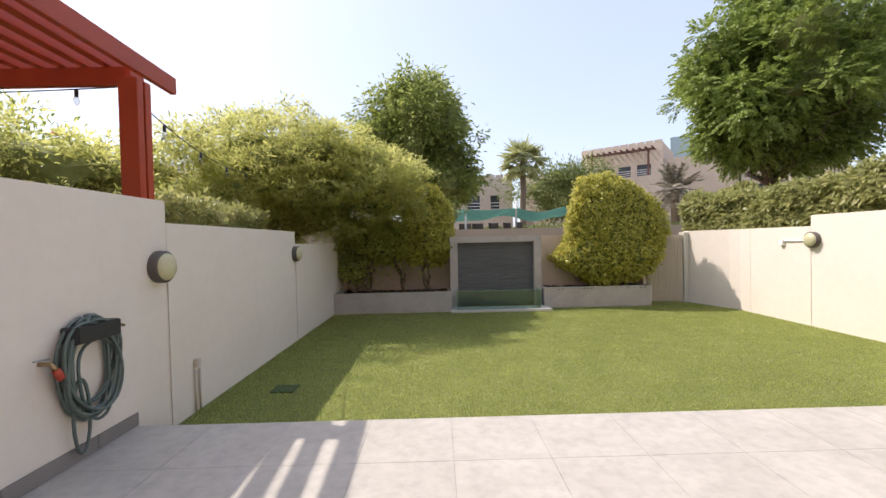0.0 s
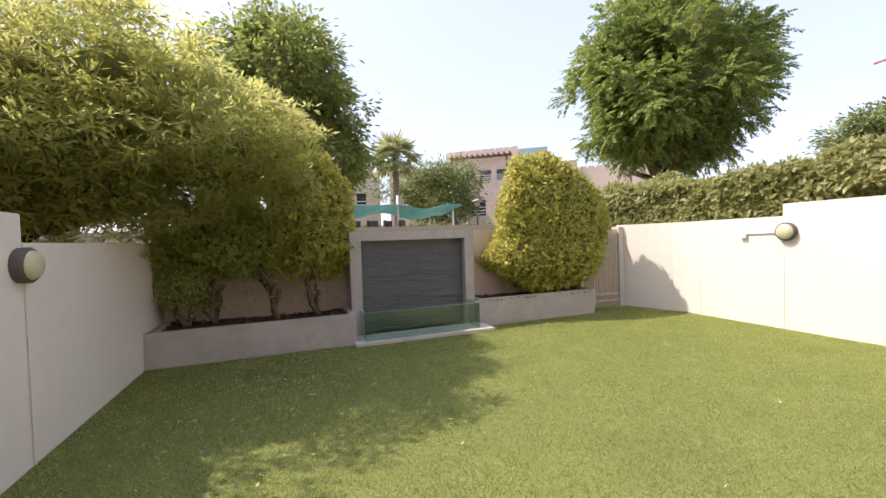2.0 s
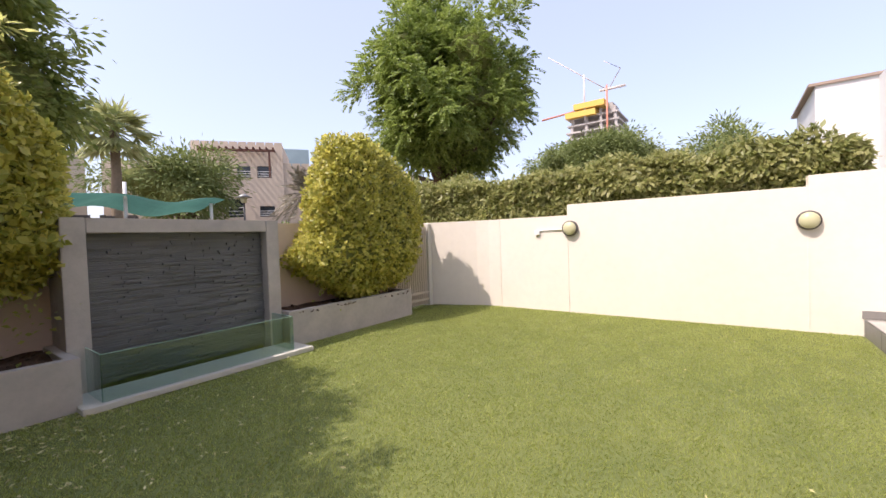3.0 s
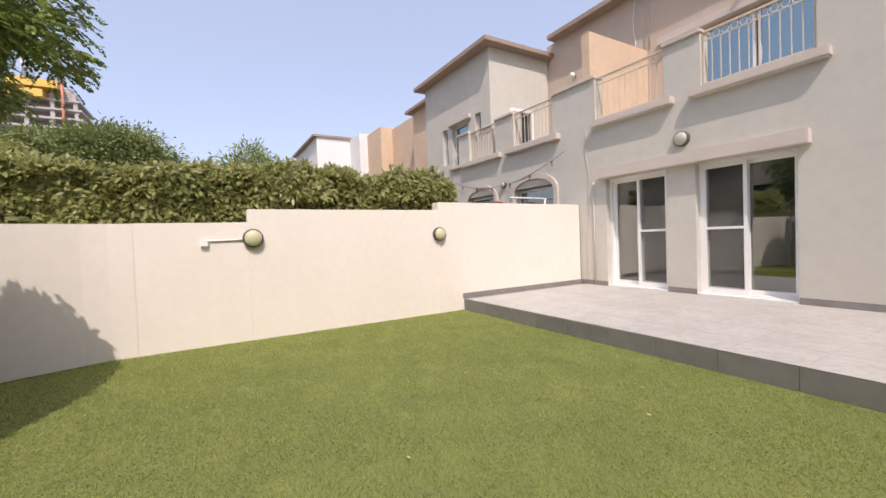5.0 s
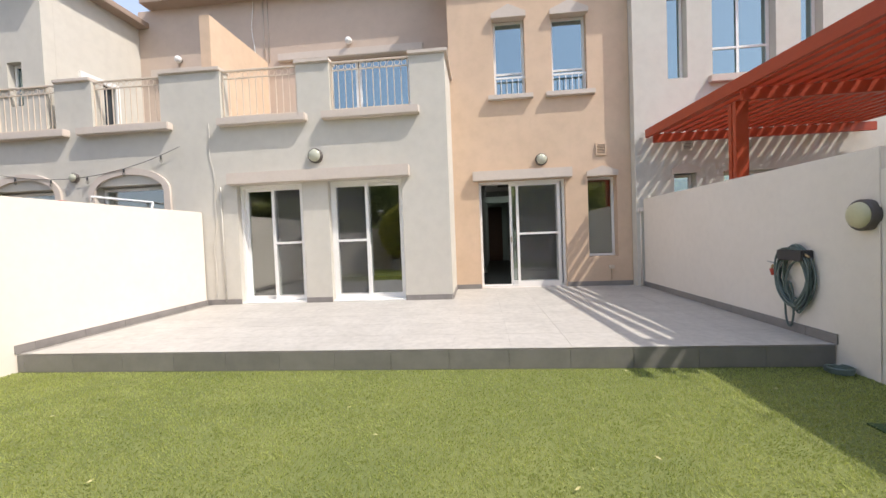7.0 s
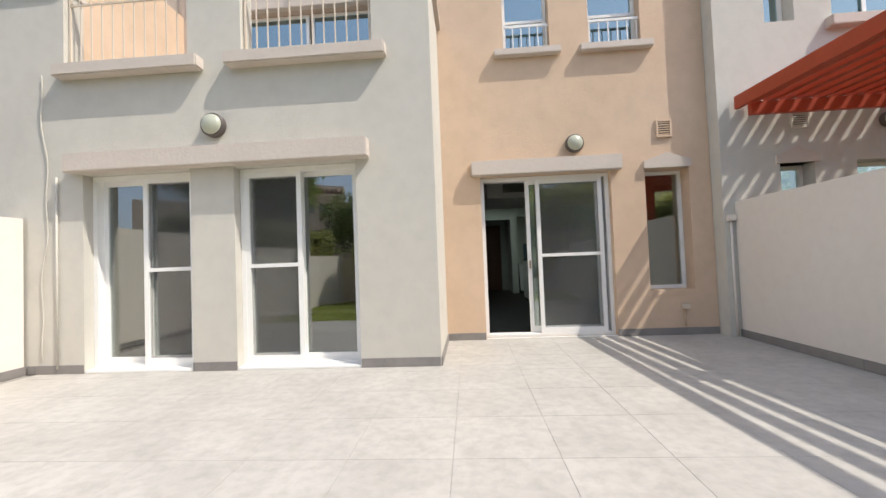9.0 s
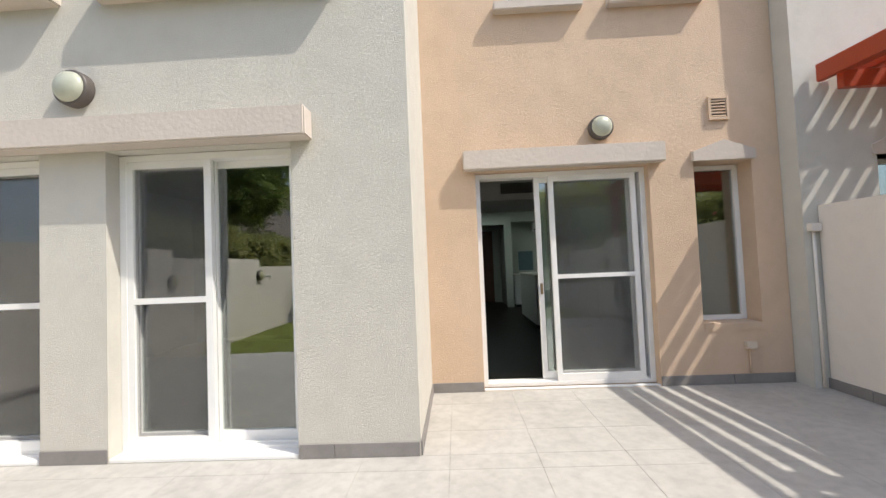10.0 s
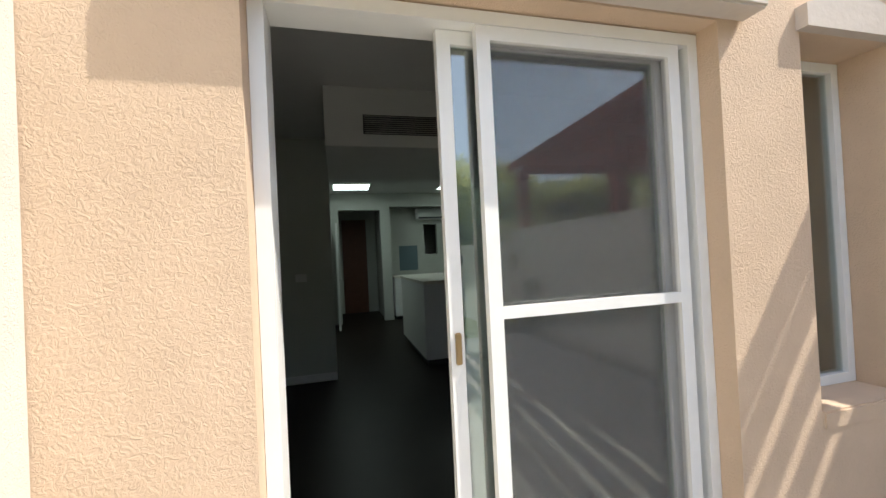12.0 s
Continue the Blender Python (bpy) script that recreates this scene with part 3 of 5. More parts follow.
for x, z in ((3.03, 6.05), (7.5, 5.95)):
    g = thing("globe_lamp", (x, UY, z), "small white globe wall lamp above the balcony doors", "wall lamp", "balcony lamps")
    under(finish((lambda m: (bmesh.ops.create_uvsphere(m, u_segments=20, v_segments=12, radius=0.085), bmesh.ops.translate(m, vec=(x, UY + 0.13, z), verts=m.verts), m)[2])(bmesh.new()), "globe", "frame", smooth=True), g)
    under(box("bracket", x - 0.03, x + 0.03, UY + 0.001, UY + 0.06, z - 0.03, z + 0.03, "lampbody"), g)
hp = thing("wall_pipes", (5.2, UY, 6.4), "thin pale pipes and a loose cable on the upper wall", "pipes")
under(tube("pipe", [(5.24, UY + 0.015, 5.75), (5.24, UY + 0.015, 7.28)], 0.012, "trim"), hp)
under(tube("pipe", [(5.12, UY + 0.015, 5.75), (5.12, UY + 0.015, 7.28)], 0.012, "trim"), hp)
under(tube("cable", [(5.52 + 0.03 * math.sin(z * 5), UY + 0.02, z) for z in np.linspace(5.9, 7.28, 12)], 0.010, "frame"), hp)
sd = thing("side_door", (8.66, -1.9, 3.53), "white framed balcony side door, dark inside", "door")
under(panel("door_frame", -2.38, -1.42, 3.53, 5.12, 8.60, 8.655, [(-2.28, -1.52, 3.54, 5.02)], "frame", axis="y", kind=""), sd)
under(box("pane", 8.72, 8.73, -2.3, -1.5, 3.53, 5.05, "darkwin", bevel=0), sd)
# eaves
EV = "brown moulded roof edge"
box("roof", -3.35, 0.95, -12, FY + 0.32, 7.2, 7.34, "roofedge", None, EV, 0.01, "structure")
box("roof", 0.952, 8.3, -12, UY + 0.35, 7.3, 7.44, "roofedge", None, EV, 0.01, "structure")


def railing(x0, x1, y, z0, z1):
    t = thing("balcony_railing", ((x0 + x1) / 2, y, z0), "beige painted steel balcony railing with rings under the top rail", "railing", "balcony railings")
    for z in (z0 + 0.06, z1 - 0.15):
        under(box("rail", x0, x1, y - 0.010, y + 0.010, z - 0.009, z + 0.009, "railing", bevel=0.002), t)
    under(box("top_rail", x0, x1, y - 0.022, y + 0.022, z1 - 0.02, z1 + 0.012, "railing", bevel=0.005), t)
    n = int((x1 - x0) / 0.13)
    for i in range(n + 1):
        x = x0 + (x1 - x0) * i / n
        w = 0.013 if 0 < i < n else 0.020
        under(box("bar", x - w / 2, x + w / 2, y - w / 2, y + w / 2, z0 + 0.008, z1 - 0.159 if 0 < i < n else z1 - 0.021, "railing", bevel=0), t)
    for i in range(n):
        x = x0 + (x1 - x0) * (i + 0.5) / n
        under(tube("ring", [(x + 0.052 * math.cos(a), y, z1 - 0.085 + 0.052 * math.sin(a)) for a in np.linspace(0, 2 * math.pi, 15)[:-1]], 0.006, "railing", n=5, closed=True), t)
    return t


for a, b in ((1.20, 2.68), (3.36, 4.85), (6.12, 7.57), (8.38, 9.73)):
    railing(a + 0.01, b - 0.01, BY - 0.06, 3.58, 4.51)


def leaf_of_door(t, x0, x1, y, z0, z1, mid=None, pane="glass", name="leaf", st=0.055):
    lf = under(panel(name, x0, x1, z0, z1, y - 0.02, y + 0.02, [(x0 + st, x1 - st, z0 + st + 0.02, z1 - st)] if mid is None else
                     [(x0 + st, x1 - st, z0 + st + 0.02, mid - 0.022), (x0 + st, x1 - st, mid + 0.022, z1 - st)], "frame", kind="", label="white framed sliding leaf"), t)
    p = box("pane", x0 + st - 0.004, x1 - st + 0.004, y - 0.004, y + 0.004, z0 + st + 0.016, z1 - st + 0.004, pane, bevel=0, label="clear reflecting glass" if pane == "glass" else "dark fine insect mesh")
    p.visible_shadow = False
    under2(p, lf)
    return lf


def under2(ob, parent):
    """A sub-part: parent is itself a part of a thing whose Empty only stands at a place."""
    ob.parent = parent
    root = parent.parent
    ob.matrix_parent_inverse = (root.matrix_basis @ parent.matrix_parent_inverse).inverted() if root else Matrix.Identity(4)
    return ob


def sliding_door(x0, x1, y, z1, fixed, slide, scr, label, midz):
    """Frame with glass leaves and an insect screen; spans as (a, b)."""
    t = thing("sliding_door", ((x0 + x1) / 2, y, 0.0), label, "sliding door", "sliding doors")
    f = 0.05
    under(panel("door_frame", x0, x1, 0.012, z1, y - 0.10, y + 0.05, [(x0 + f, x1 - f, 0.05, z1 - f)], "frame", kind="", label="white moulded outer frame"), t)
    under(box("track", x0 + f, x1 - f, y - 0.003, y + 0.003, 0.0505, 0.066, "frame", bevel=0), t)
    for a, b in fixed:
        leaf_of_door(t, a, b, y - 0.065, 0.052, z1 - f - 0.002, None)
    for a, b in slide:
        leaf_of_door(t, a, b, y - 0.030, 0.068, z1 - f - 0.002, None, name="leaf")
    for a, b in scr:
        leaf_of_door(t, a, b, y + 0.026, 0.052, z1 - f - 0.002, midz, "screen", "insect_screen")
    return t


D1 = "white framed sliding glass door with insect screen in the beige bay, closed"
sliding_door(1.408, 2.812, BY - 0.17, 2.295, [(1.455, 2.15)], [(2.09, 2.765)], [(2.09, 2.765)], D1, 1.16)
sliding_door(3.333, 4.637, BY - 0.17, 2.295, [(3.94, 4.59)], [(3.38, 4.01)], [(3.38, 4.01)], D1, 1.16)
kd = sliding_door(-1.843, -0.022, FY - 0.15, 2.31, [(-1.78, -0.74)], [(-1.72, -0.67)], [(-1.745, -0.812)],
                  "white framed sliding kitchen door with insect screen, half open", 1.165)
under(box("door_handle", -0.710, -0.687, FY - 0.159, FY - 0.142, 0.98, 1.10, "brass", label="small brass pull"), kd)
for a, b in ((1.408, 2.812), (3.333, 4.637)):
    box("sill", a, b, BY - 0.119, BY + 0.0, 0.0, 0.03, "frame", None, "white door threshold", 0.004, "structure")


def window(name, x0, x1, z0, z1, y, label, bar=None, glassm="glass", group="small windows"):
    t = thing(name, ((x0 + x1) / 2, y, z0), label, "window", group)
    f = 0.05
    holes = [(x0 + f, x1 - f, z0 + f, z1 - f)] if bar is None else [(x0 + f, x1 - f, z0 + f, bar - 0.02), (x0 + f, x1 - f, bar + 0.02, z1 - f)]
    under(panel("window_frame", x0, x1, z0, z1, y - 0.04, y + 0.02, holes, "frame", kind="", label="white window frame"), t)
    for h in holes:
        p = box("pane", h[0] - 0.002, h[1] + 0.002, y - 0.014, y - 0.006, h[2] - 0.002, h[3] + 0.002, glassm, bevel=0, label="reflecting glass pane")
        p.visible_shadow = False
        under(p, t)
    return t


def pediment(x0, x1, z0, rise, y0, y1, parent=None):
    m = (x0 + x1) / 2
    return prism("trim", [(x0, z0), (x1, z0), (x1, z0 + 0.10), (m, z0 + 0.10 + rise), (x0, z0 + 0.10)], y0, y1, "trim", None, "shallow pointed taupe head over a window", "structure")


window("window", -2.90, -2.315, 0.625, 2.31, FY - 0.23, "tall narrow white framed window in the peach wall")
pediment(-2.925, -2.29, 2.316, 0.11, FY - 0.24, FY + 0.05)
box("sill", -2.903, -2.312, FY - 0.248, FY + 0.010, 0.54, 0.622, "orange", None, "plastered window sill", 0.008, "structure")
for (a, b, lo, hi) in (WA, WB):
    window("window", a + 0.005, b - 0.005, lo + 0.005, hi - 0.07, FY - 0.17, "upper white framed window reflecting the sky", 4.62, "blueglass", "upper windows")
    pediment(a - 0.03, b + 0.03, hi - 0.08, 0.17, FY - 0.12, FY + 0.09)
    box("sill", a - 0.14, b + 0.14, FY - 0.2, FY + 0.10, lo - 0.10, lo, "trim", None, "projecting taupe window sill", 0.01, "structure")
    g = thing("window_guard", ((a + b) / 2, FY, lo), "small white steel guard rail in front of an upper window", "guard rail", "window guards")
    under(box("rail", a, b, FY - 0.06, FY - 0.04, lo + 0.36, lo + 0.40, "frame"), g)
    for i in range(6):
        x = a + 0.03 + i * (b - a - 0.06) / 5
        under(box("bar", x - 0.007, x + 0.007, FY - 0.057, FY - 0.043, lo + 0.012, lo + 0.358, "frame", bevel=0), g)
# balcony doors seen over the railing
for a, b in ((1.35, 2.85), (2.9, 4.35)):
    window("window", a, b, 3.62, 5.68, UY - 0.12, "wide white framed balcony door reflecting the sky", None, "blueglass", "balcony doors")


def vent(x0, x1, z0, z1, y, m_="trim"):
    t = thing("wall_vent", ((x0 + x1) / 2, y, z0), "square louvred plaster wall vent", "vent", "wall vents")
    f = 0.025
    under(panel("frame", x0, x1, z0, z1, y + 0.001, y + 0.03, [(x0 + f, x1 - f, z0 + f, z1 - f)], m_, kind=""), t)
    under(box("backing", x0 + f, x1 - f, y + 0.001, y + 0.004, z0 + f, z1 - f, "gasket", bevel=0), t)
    n = 6
    for i in range(n):
        z = z0 + f + (z1 - z0 - 2 * f) * (i + 0.2) / n
        under(box("slat", x0 + f + 0.001, x1 - f - 0.001, y + 0.006, y + 0.024, z, z + 0.016, m_, bevel=0.002), t)


vent(-2.70, -2.49, 2.745, 2.99, FY, "orange")
ob = thing("outlet_box", (-2.735, FY, 0.42), "small white outdoor outlet box on the peach wall", "outlet box")
under(box("box", -2.80, -2.70, FY + 0.001, FY + 0.06, 0.36, 0.43, "railing", bevel=0.006), ob)
under(tube("conduit", [(-2.75, FY + 0.012, 0.36), (-2.75, FY + 0.012, 0.12)], 0.010, "orange"), ob)

box("threshold", -1.841, -0.024, FY - 0.062, FY - 0.003, 0.001, 0.014, "frame", None, "white threshold strip under the kitchen door", 0.002, "structure")
# skirting tiles along the walls of the terrace
def skirting(a0, a1, c, axis, sign, h=0.10):
    x = a0
    while x < a1 - 0.01:
        e = min(x + 0.61, a1)
        t = 0.012 * sign
        args = (x + 0.0015, e - 0.0015, *sorted((c + 0.001 * sign, c + t))) if axis == "x" else (*sorted((c + 0.001 * sign, c + t)), x + 0.0015, e - 0.0015)
        box("baseboard", *args, 0.001, h, "skirt", None, "grey tile skirting along the terrace wall", 0.002, "structure")
        x = e


skirting(-3.19, -1.845, FY, "x", 1)
skirting(-0.018, 0.516, FY, "x", 1)
skirting(0.532, 1.40, BY, "x", 1)
skirting(2.815, 3.33, BY, "x", 1)
skirting(4.64, 5.34, BY, "x", 1)
skirting(-1.985, -0.63, 0.525, "y", -1)
skirting(-0.61, 2.66, 5.35, "y", -1)
skirting(-1.98, 2.66, -3.34, "y", 1)

# cable and pipe at the end of the bay
cb = thing("wall_cable", (5.2, BY, 1.5), "loose beige cable hanging down the bay wall", "cable")
under(tube("cable", [(5.10 + 0.04 * math.sin(z * 2.3) + 0.02 * math.sin(z * 7), BY + 0.02, z) for z in np.linspace(3.5, 0.15, 30)], 0.006, "beige"), cb)
under(tube("pipe", [(4.95, BY + 0.02, 2.28), (4.95, BY + 0.02, 0.06)], 0.012, "beige"), cb)
pp = thing("wall_conduit", (-3.2, -1.6, 1.0), "white conduit with a small box at the house corner", "conduit")
under(tube("conduit", [(-3.275, -1.762, 0.012), (-3.275, -1.762, 1.52)], 0.014, "cream"), pp)
under(box("box", -3.325, -3.225, -1.779, -1.72, 1.521, 1.60, "cream"), pp)

# ---- neighbour to the west, behind the pergola ----
NY = -1.78
panel("wall_neighbour", -12.0, -3.2, -0.4, 7.2, NY - 0.3, NY, [(-4.25, -3.87, 4.15, 5.9), (-5.90, -4.72, 4.15, 5.9), (-6.75, -6.35, 4.15, 5.9), (-4.38, -3.95, 1.0, 2.25), (-6.4, -4.9, 0.0, 2.25)], "pale", label="pale stucco wall of the next house")
panel("wall_neighbour_side", FY - 0.25, NY - 0.302, -0.4, 7.2, -3.4, -3.2, [], "pale", axis="y", label="pale stucco side of the next house")
window("window", -4.24, -3.88, 4.16, 5.88, NY - 0.2, "narrow upper window reflecting the sky", None, "blueglass", "neighbour windows")
window("window", -5.89, -4.73, 4.16, 5.88, NY - 0.2, "wide upper window reflecting the sky", 4.75, "blueglass", "neighbour windows")
mu = thing("window_mullion", (-5.2, NY - 0.2, 4.75), "white upright dividing a wide upper window", "mullion")
under(box("upright", -5.32, -5.27, NY - 0.185, NY - 0.175, 4.21, 5.83, "frame", bevel=0), mu)
window("window", -6.74, -6.36, 4.16, 5.88, NY - 0.2, "narrow upper window reflecting the sky", None, "blueglass", "neighbour windows")
window("window", -4.37, -3.96, 1.01, 2.24, NY - 0.2, "small lower window beside the pergola", None, "glass", "neighbour windows")
window("window", -6.39, -4.91, 0.01, 2.24, NY - 0.2, "wide glass door under the pergola", None, "glass", "neighbour windows")
pediment(-4.45, -3.90, 2.25, 0.12, NY - 0.2, NY + 0.02)
box("sill", -5.99, -4.63, NY - 0.1, NY + 0.12, 4.0, 4.14, "trim", None, "projecting taupe window sill", 0.01, "structure")
box("roof", -12.2, -3.12, -12, NY + 0.35, 7.2, 7.34, "roofedge", None, EV, 0.01, "structure")
vent(-4.33, -4.10, 2.70, 2.92, NY, "pale")
bulkhead((-5.3, NY, 2.75), "+y", 0.10, "round bulkhead lamp under the pergola roof", "lampglass2", 0.10)

# pergola
PX, PZ = -3.42, 3.04
pg = thing("pergola", (-5.5, 1.0, G), "red stained timber pergola with closely spaced rafters", "pergola")


def timber(name, a, b, w, h, label=""):
    a, b = Vector(a), Vector(b)
    d = b - a
    bm = add_box(bmesh.new(), -w / 2, w / 2, 0, d.length, -h / 2, h / 2, 0.004)
    bmesh.ops.transform(bm, matrix=Matrix.Translation(a) @ Matrix.Rotation(math.atan2(-d.x, d.y), 4, "Z"), verts=bm.verts)
    return under(finish(bm, name, "redwood", None, label), pg)


for x in (-3.72, -7.2):
    for y in (0.62, 3.27):
        for q in (-0.05, 0.05):
            timber("post", (x, y + q - 0.04, 1.25), (x, y + q + 0.04, 1.25), 0.17, 3.3, "red timber post plank")
        for z in (0.25, 2.35):
            timber("post_spacer", (x, y - 0.0095, z), (x, y + 0.0095, z), 0.12, 1.3 if z < 1 else 1.05, "red timber spacer between the post planks")
for y in (-1.6, 0.85, 3.27):
    timber("beam", (-7.5, y, PZ - 0.10), (PX - 0.06 - 0.06 * (y + 1.7), y, PZ - 0.10), 0.07, 0.16, "red timber cross beam")
timber("edge_beam", (PX, -1.74, PZ + 0.03), (PX - 0.32, 3.85, PZ + 0.03), 0.06, 0.17, "red timber edge beam")
for i in range(19):
    x = PX - 0.17 - i * 0.205
    timber("rafter", (x, -1.74, PZ + 0.05), (x - 0.42, 3.74, PZ + 0.05), 0.085, 0.10)

# ---- neighbours to the east along the row ----
NB = (5.88, 10.0)
archs = [(5.98, 7.72), (8.33, 10.0)]
panel("wall_row", 10.35, 12.7, -0.4, 3.298, BY - 0.28, BY, [], "beige", label="beige stucco lower wall of the next house in the row")
panel("wall_row", 5.46, 10.348, -0.4, 4.51, BY - 0.28, BY, [(6.12, 7.57, 3.58, 9), (8.38, 9.73, 3.58, 9), (6.08, 7.62, 0, 2.42), (8.43, 9.9, 0, 2.42)], "beige", label="beige stucco wall of the next house in the row")
for a, b in archs:
    m, w = (a + b) / 2, (b - a) / 2
    arc = [(m + w * math.cos(t), 2.28 + 0.47 * math.sin(t)) for t in np.linspace(0, math.pi, 17)]
    inn = [(m + (w - 0.13) * math.cos(t), 2.28 + 0.34 * math.sin(t)) for t in np.linspace(math.pi, 0, 17)]
    prism("trim", [(b, 0.0), *arc, (a, 0.0), (a + 0.13, 0.0), *inn, (b - 0.13, 0.0)], BY + 0.001, BY + 0.05, "trim", None, "arched taupe surround on the next house", "structure")
    window("window", a + 0.12, b - 0.12, 0.02, 2.38, BY - 0.2, "white framed glass door under an arch", None, "glass", "arched doors")
panel("wall_row_upper", 5.462, 8.65, 3.5, 7.3, UY - 0.25, UY, [(6.0, 8.2, 3.6, 5.55)], "peachgrey", label="peach stucco upper wall of the next house")
window("window", 6.02, 8.18, 3.62, 5.5, UY - 0.15, "balcony door of the next house", None, "blueglass", "balcony doors")
box("trim", 5.9, 8.3, UY + 0.001, UY + 0.10, 5.55, 5.75, "trim", None, "taupe lintel over the balcony doors", 0.010, "structure")
panel("wall_row_block", 8.65, 12.7, 3.3, 6.85, -0.95, -0.70, [(9.15, 9.48, 4.15, 5.05), (9.85, 10.85, 3.6, 4.98), (11.15, 11.5, 3.75, 5.0)], "beige", label="beige stucco upper block of a row house")
panel("wall_row_block_side", -12, -0.952, 3.3, 6.85, 8.65, 8.85, [(-2.3, -1.5, 3.53, 5.05)], "beige", axis="y", label="pale stucco side of the upper block")
window("window", 9.86, 10.84, 3.61, 4.97, -0.85, "upper window of a row house", None, "blueglass", "row windows")
window("window", 9.16, 9.47, 4.16, 5.04, -0.85, "narrow upper window of a row house", None, "blueglass", "row windows")
window("window", 11.16, 11.49, 3.76, 4.99, -0.85, "narrow upper window of a row house", None, "blueglass", "row windows")
box("sill", 9.75, 10.98, -0.80, -0.55, 3.49, 3.60, "trim", None, "projecting taupe window sill", 0.01, "structure")
box("trim", 9.65, 11.0, -0.699, -0.58, 5.0, 5.13, "trim", None, "taupe window head", 0.01, "structure")
box("roof", 8.35, 13.0, -12, -0.35, 6.85, 6.99, "roofedge", None, EV, 0.01, "structure")
panel("wall_row_far", 12.7, 16.4, -0.4, 7.2, -2.25, -2.0, [(13.2, 13.8, 4.2, 5.6), (14.4, 15.0, 4.2, 5.6)], "orange", label="peach stucco wall of a further row house")
for a in (13.2, 14.4):
    window("window", a + 0.01, a + 0.59, 4.21, 5.58, -2.15, "upper window of a further row house", None, "blueglass", "row windows")
    pediment(a - 0.05, a + 0.65, 5.6, 0.12, -2.2, -1.98)
box("roof", 12.9, 16.7, -12, -1.7, 7.2, 7.34, "roofedge", None, EV, 0.01, "structure")
panel("wall_row_side", -12, -2.27, -0.4, 7.2, 12.5, 12.698, [], "pale", axis="y", label="side wall of a row house")
box("row_house", 16.4, 20.3, -12, -2.6, -0.4, 7.5, "orange", None, "peach stucco row house further along", 0, "structure")
box("row_house", 20.31, 22.5, -12, -1.9, -0.4, 7.6, "orange", None, "peach stucco row house end", 0, "structure")
box("row_house", 22.51, 24.4, -12, -1.4, -0.4, 7.7, "whitewall", None, "white rendered row house further along", 0, "structure")
box("row_house", 24.41, 31.0, -12, 0.7, -0.4, 7.75, "whitewall", None, "white rendered row house at the far end", 0, "structure")
box("roof", 24.3, 31.3, -12.2, 0.95, 7.751, 7.88, "roofedge", None, EV, 0, "structure")

af = thing("leaning_frame", (6.7, -0.2, 1.9), "white metal framed mesh panel leaning beyond the cream wall", "frame panel")
under(tube("frame", [(7.25, -0.2, 2.17), (6.15, -0.35, 2.02), (6.2, -0.2, 1.3), (7.3, -0.1, 1.35)], 0.028, "frame", n=4, closed=True), af)
under(box("stand", 6.25, 7.2, -0.3, -0.22, G - 0.2, 1.32, "frame"), af)
ar = thing("brown_pipe_arch", (7.9, -0.2, 1.9), "bent brown pipe showing above the cream wall", "pipe")
under(tube("pipe", [(7.35, -0.2, 2.0), (7.9, -0.2, 2.12), (8.2, -0.2, 2.08), (8.45, -0.2, 1.8), (8.5, -0.2, G - 0.2)], 0.022, "redwood"), ar)

# ---- rooms behind the glass ----
IC = 2.80
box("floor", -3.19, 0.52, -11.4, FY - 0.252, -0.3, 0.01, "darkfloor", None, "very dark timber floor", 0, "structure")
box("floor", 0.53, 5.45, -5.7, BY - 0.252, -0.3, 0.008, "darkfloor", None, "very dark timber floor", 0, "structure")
box("ceiling", -3.19, 5.45, -11.4, FY - 0.252, IC, IC + 0.14, "inceil", None, "pale interior ceiling", 0, "structure")
box("ceiling", 0.74, 5.45, FY - 0.25, BY - 0.252, IC, IC + 0.14, "inceil", None, "pale interior ceiling", 0, "structure")
box("wall_inside", -3.4, -3.195, -11.4, FY - 0.252, -0.3, 2.94, "inwall", None, "grey interior wall", 0, "structure")
box("wall_inside", 5.452, 5.65, -5.7, BY - 0.29, -0.3, 3.3, "inwall", None, "grey interior wall", 0, "structure")
box("wall_inside", -0.21, 5.45, -5.70, -5.52, 0.012, IC - 0.001, "inwall", None, "grey interior cross wall", 0, "structure")
box("baseboard", -0.212, 5.40, -5.519, -5.507, 0.012, 0.10, "cabinet", None, "white painted skirting board", 0.002, "structure")
box("wall_inside", -0.13, 0.02, -11.19, -5.71, 0.012, IC - 0.001, "inwall", None, "grey wall of the passage", 0, "structure")
panel("wall_inside", -3.19, -0.132, 0.012, IC - 0.001, -9.65, -9.50, [(-1.21, -0.32, 0, 2.44), (-3.1, -1.42, 0, 2.5)], "inwall", label="grey wall with the hall opening and kitchen recess")
panel("wall_inside", -3.19, -1.36, 0.012, IC - 0.001, -10.25, -10.10, [(-2.62, -2.30, 1.42, 2.14)], "inwall", label="grey kitchen wall with a small window")
box("wall_inside", -1.355, -1.25, -11.19, -9.651, 0.012, IC - 0.001, "inwall", None, "grey wall between kitchen and hall", 0, "structure")
box("wall_inside", -3.4, 0.02, -11.40, -11.20, -0.3, 2.94, "inwall", None, "grey end wall of the hall", 0, "structure")
box("ceiling", -3.18, -0.215, -5.50, -4.00, 2.31, IC - 0.002, "inceil", None, "lowered ceiling box with an air grille", 0.004, "structure")
hd = thing("hall_door", (-0.7, -11.1, 0.0), "dark timber door at the end of the hall", "door")
under(box("door_leaf", -1.00, -0.40, -11.198, -11.15, 0.012, 2.38, "darkwood"), hd)
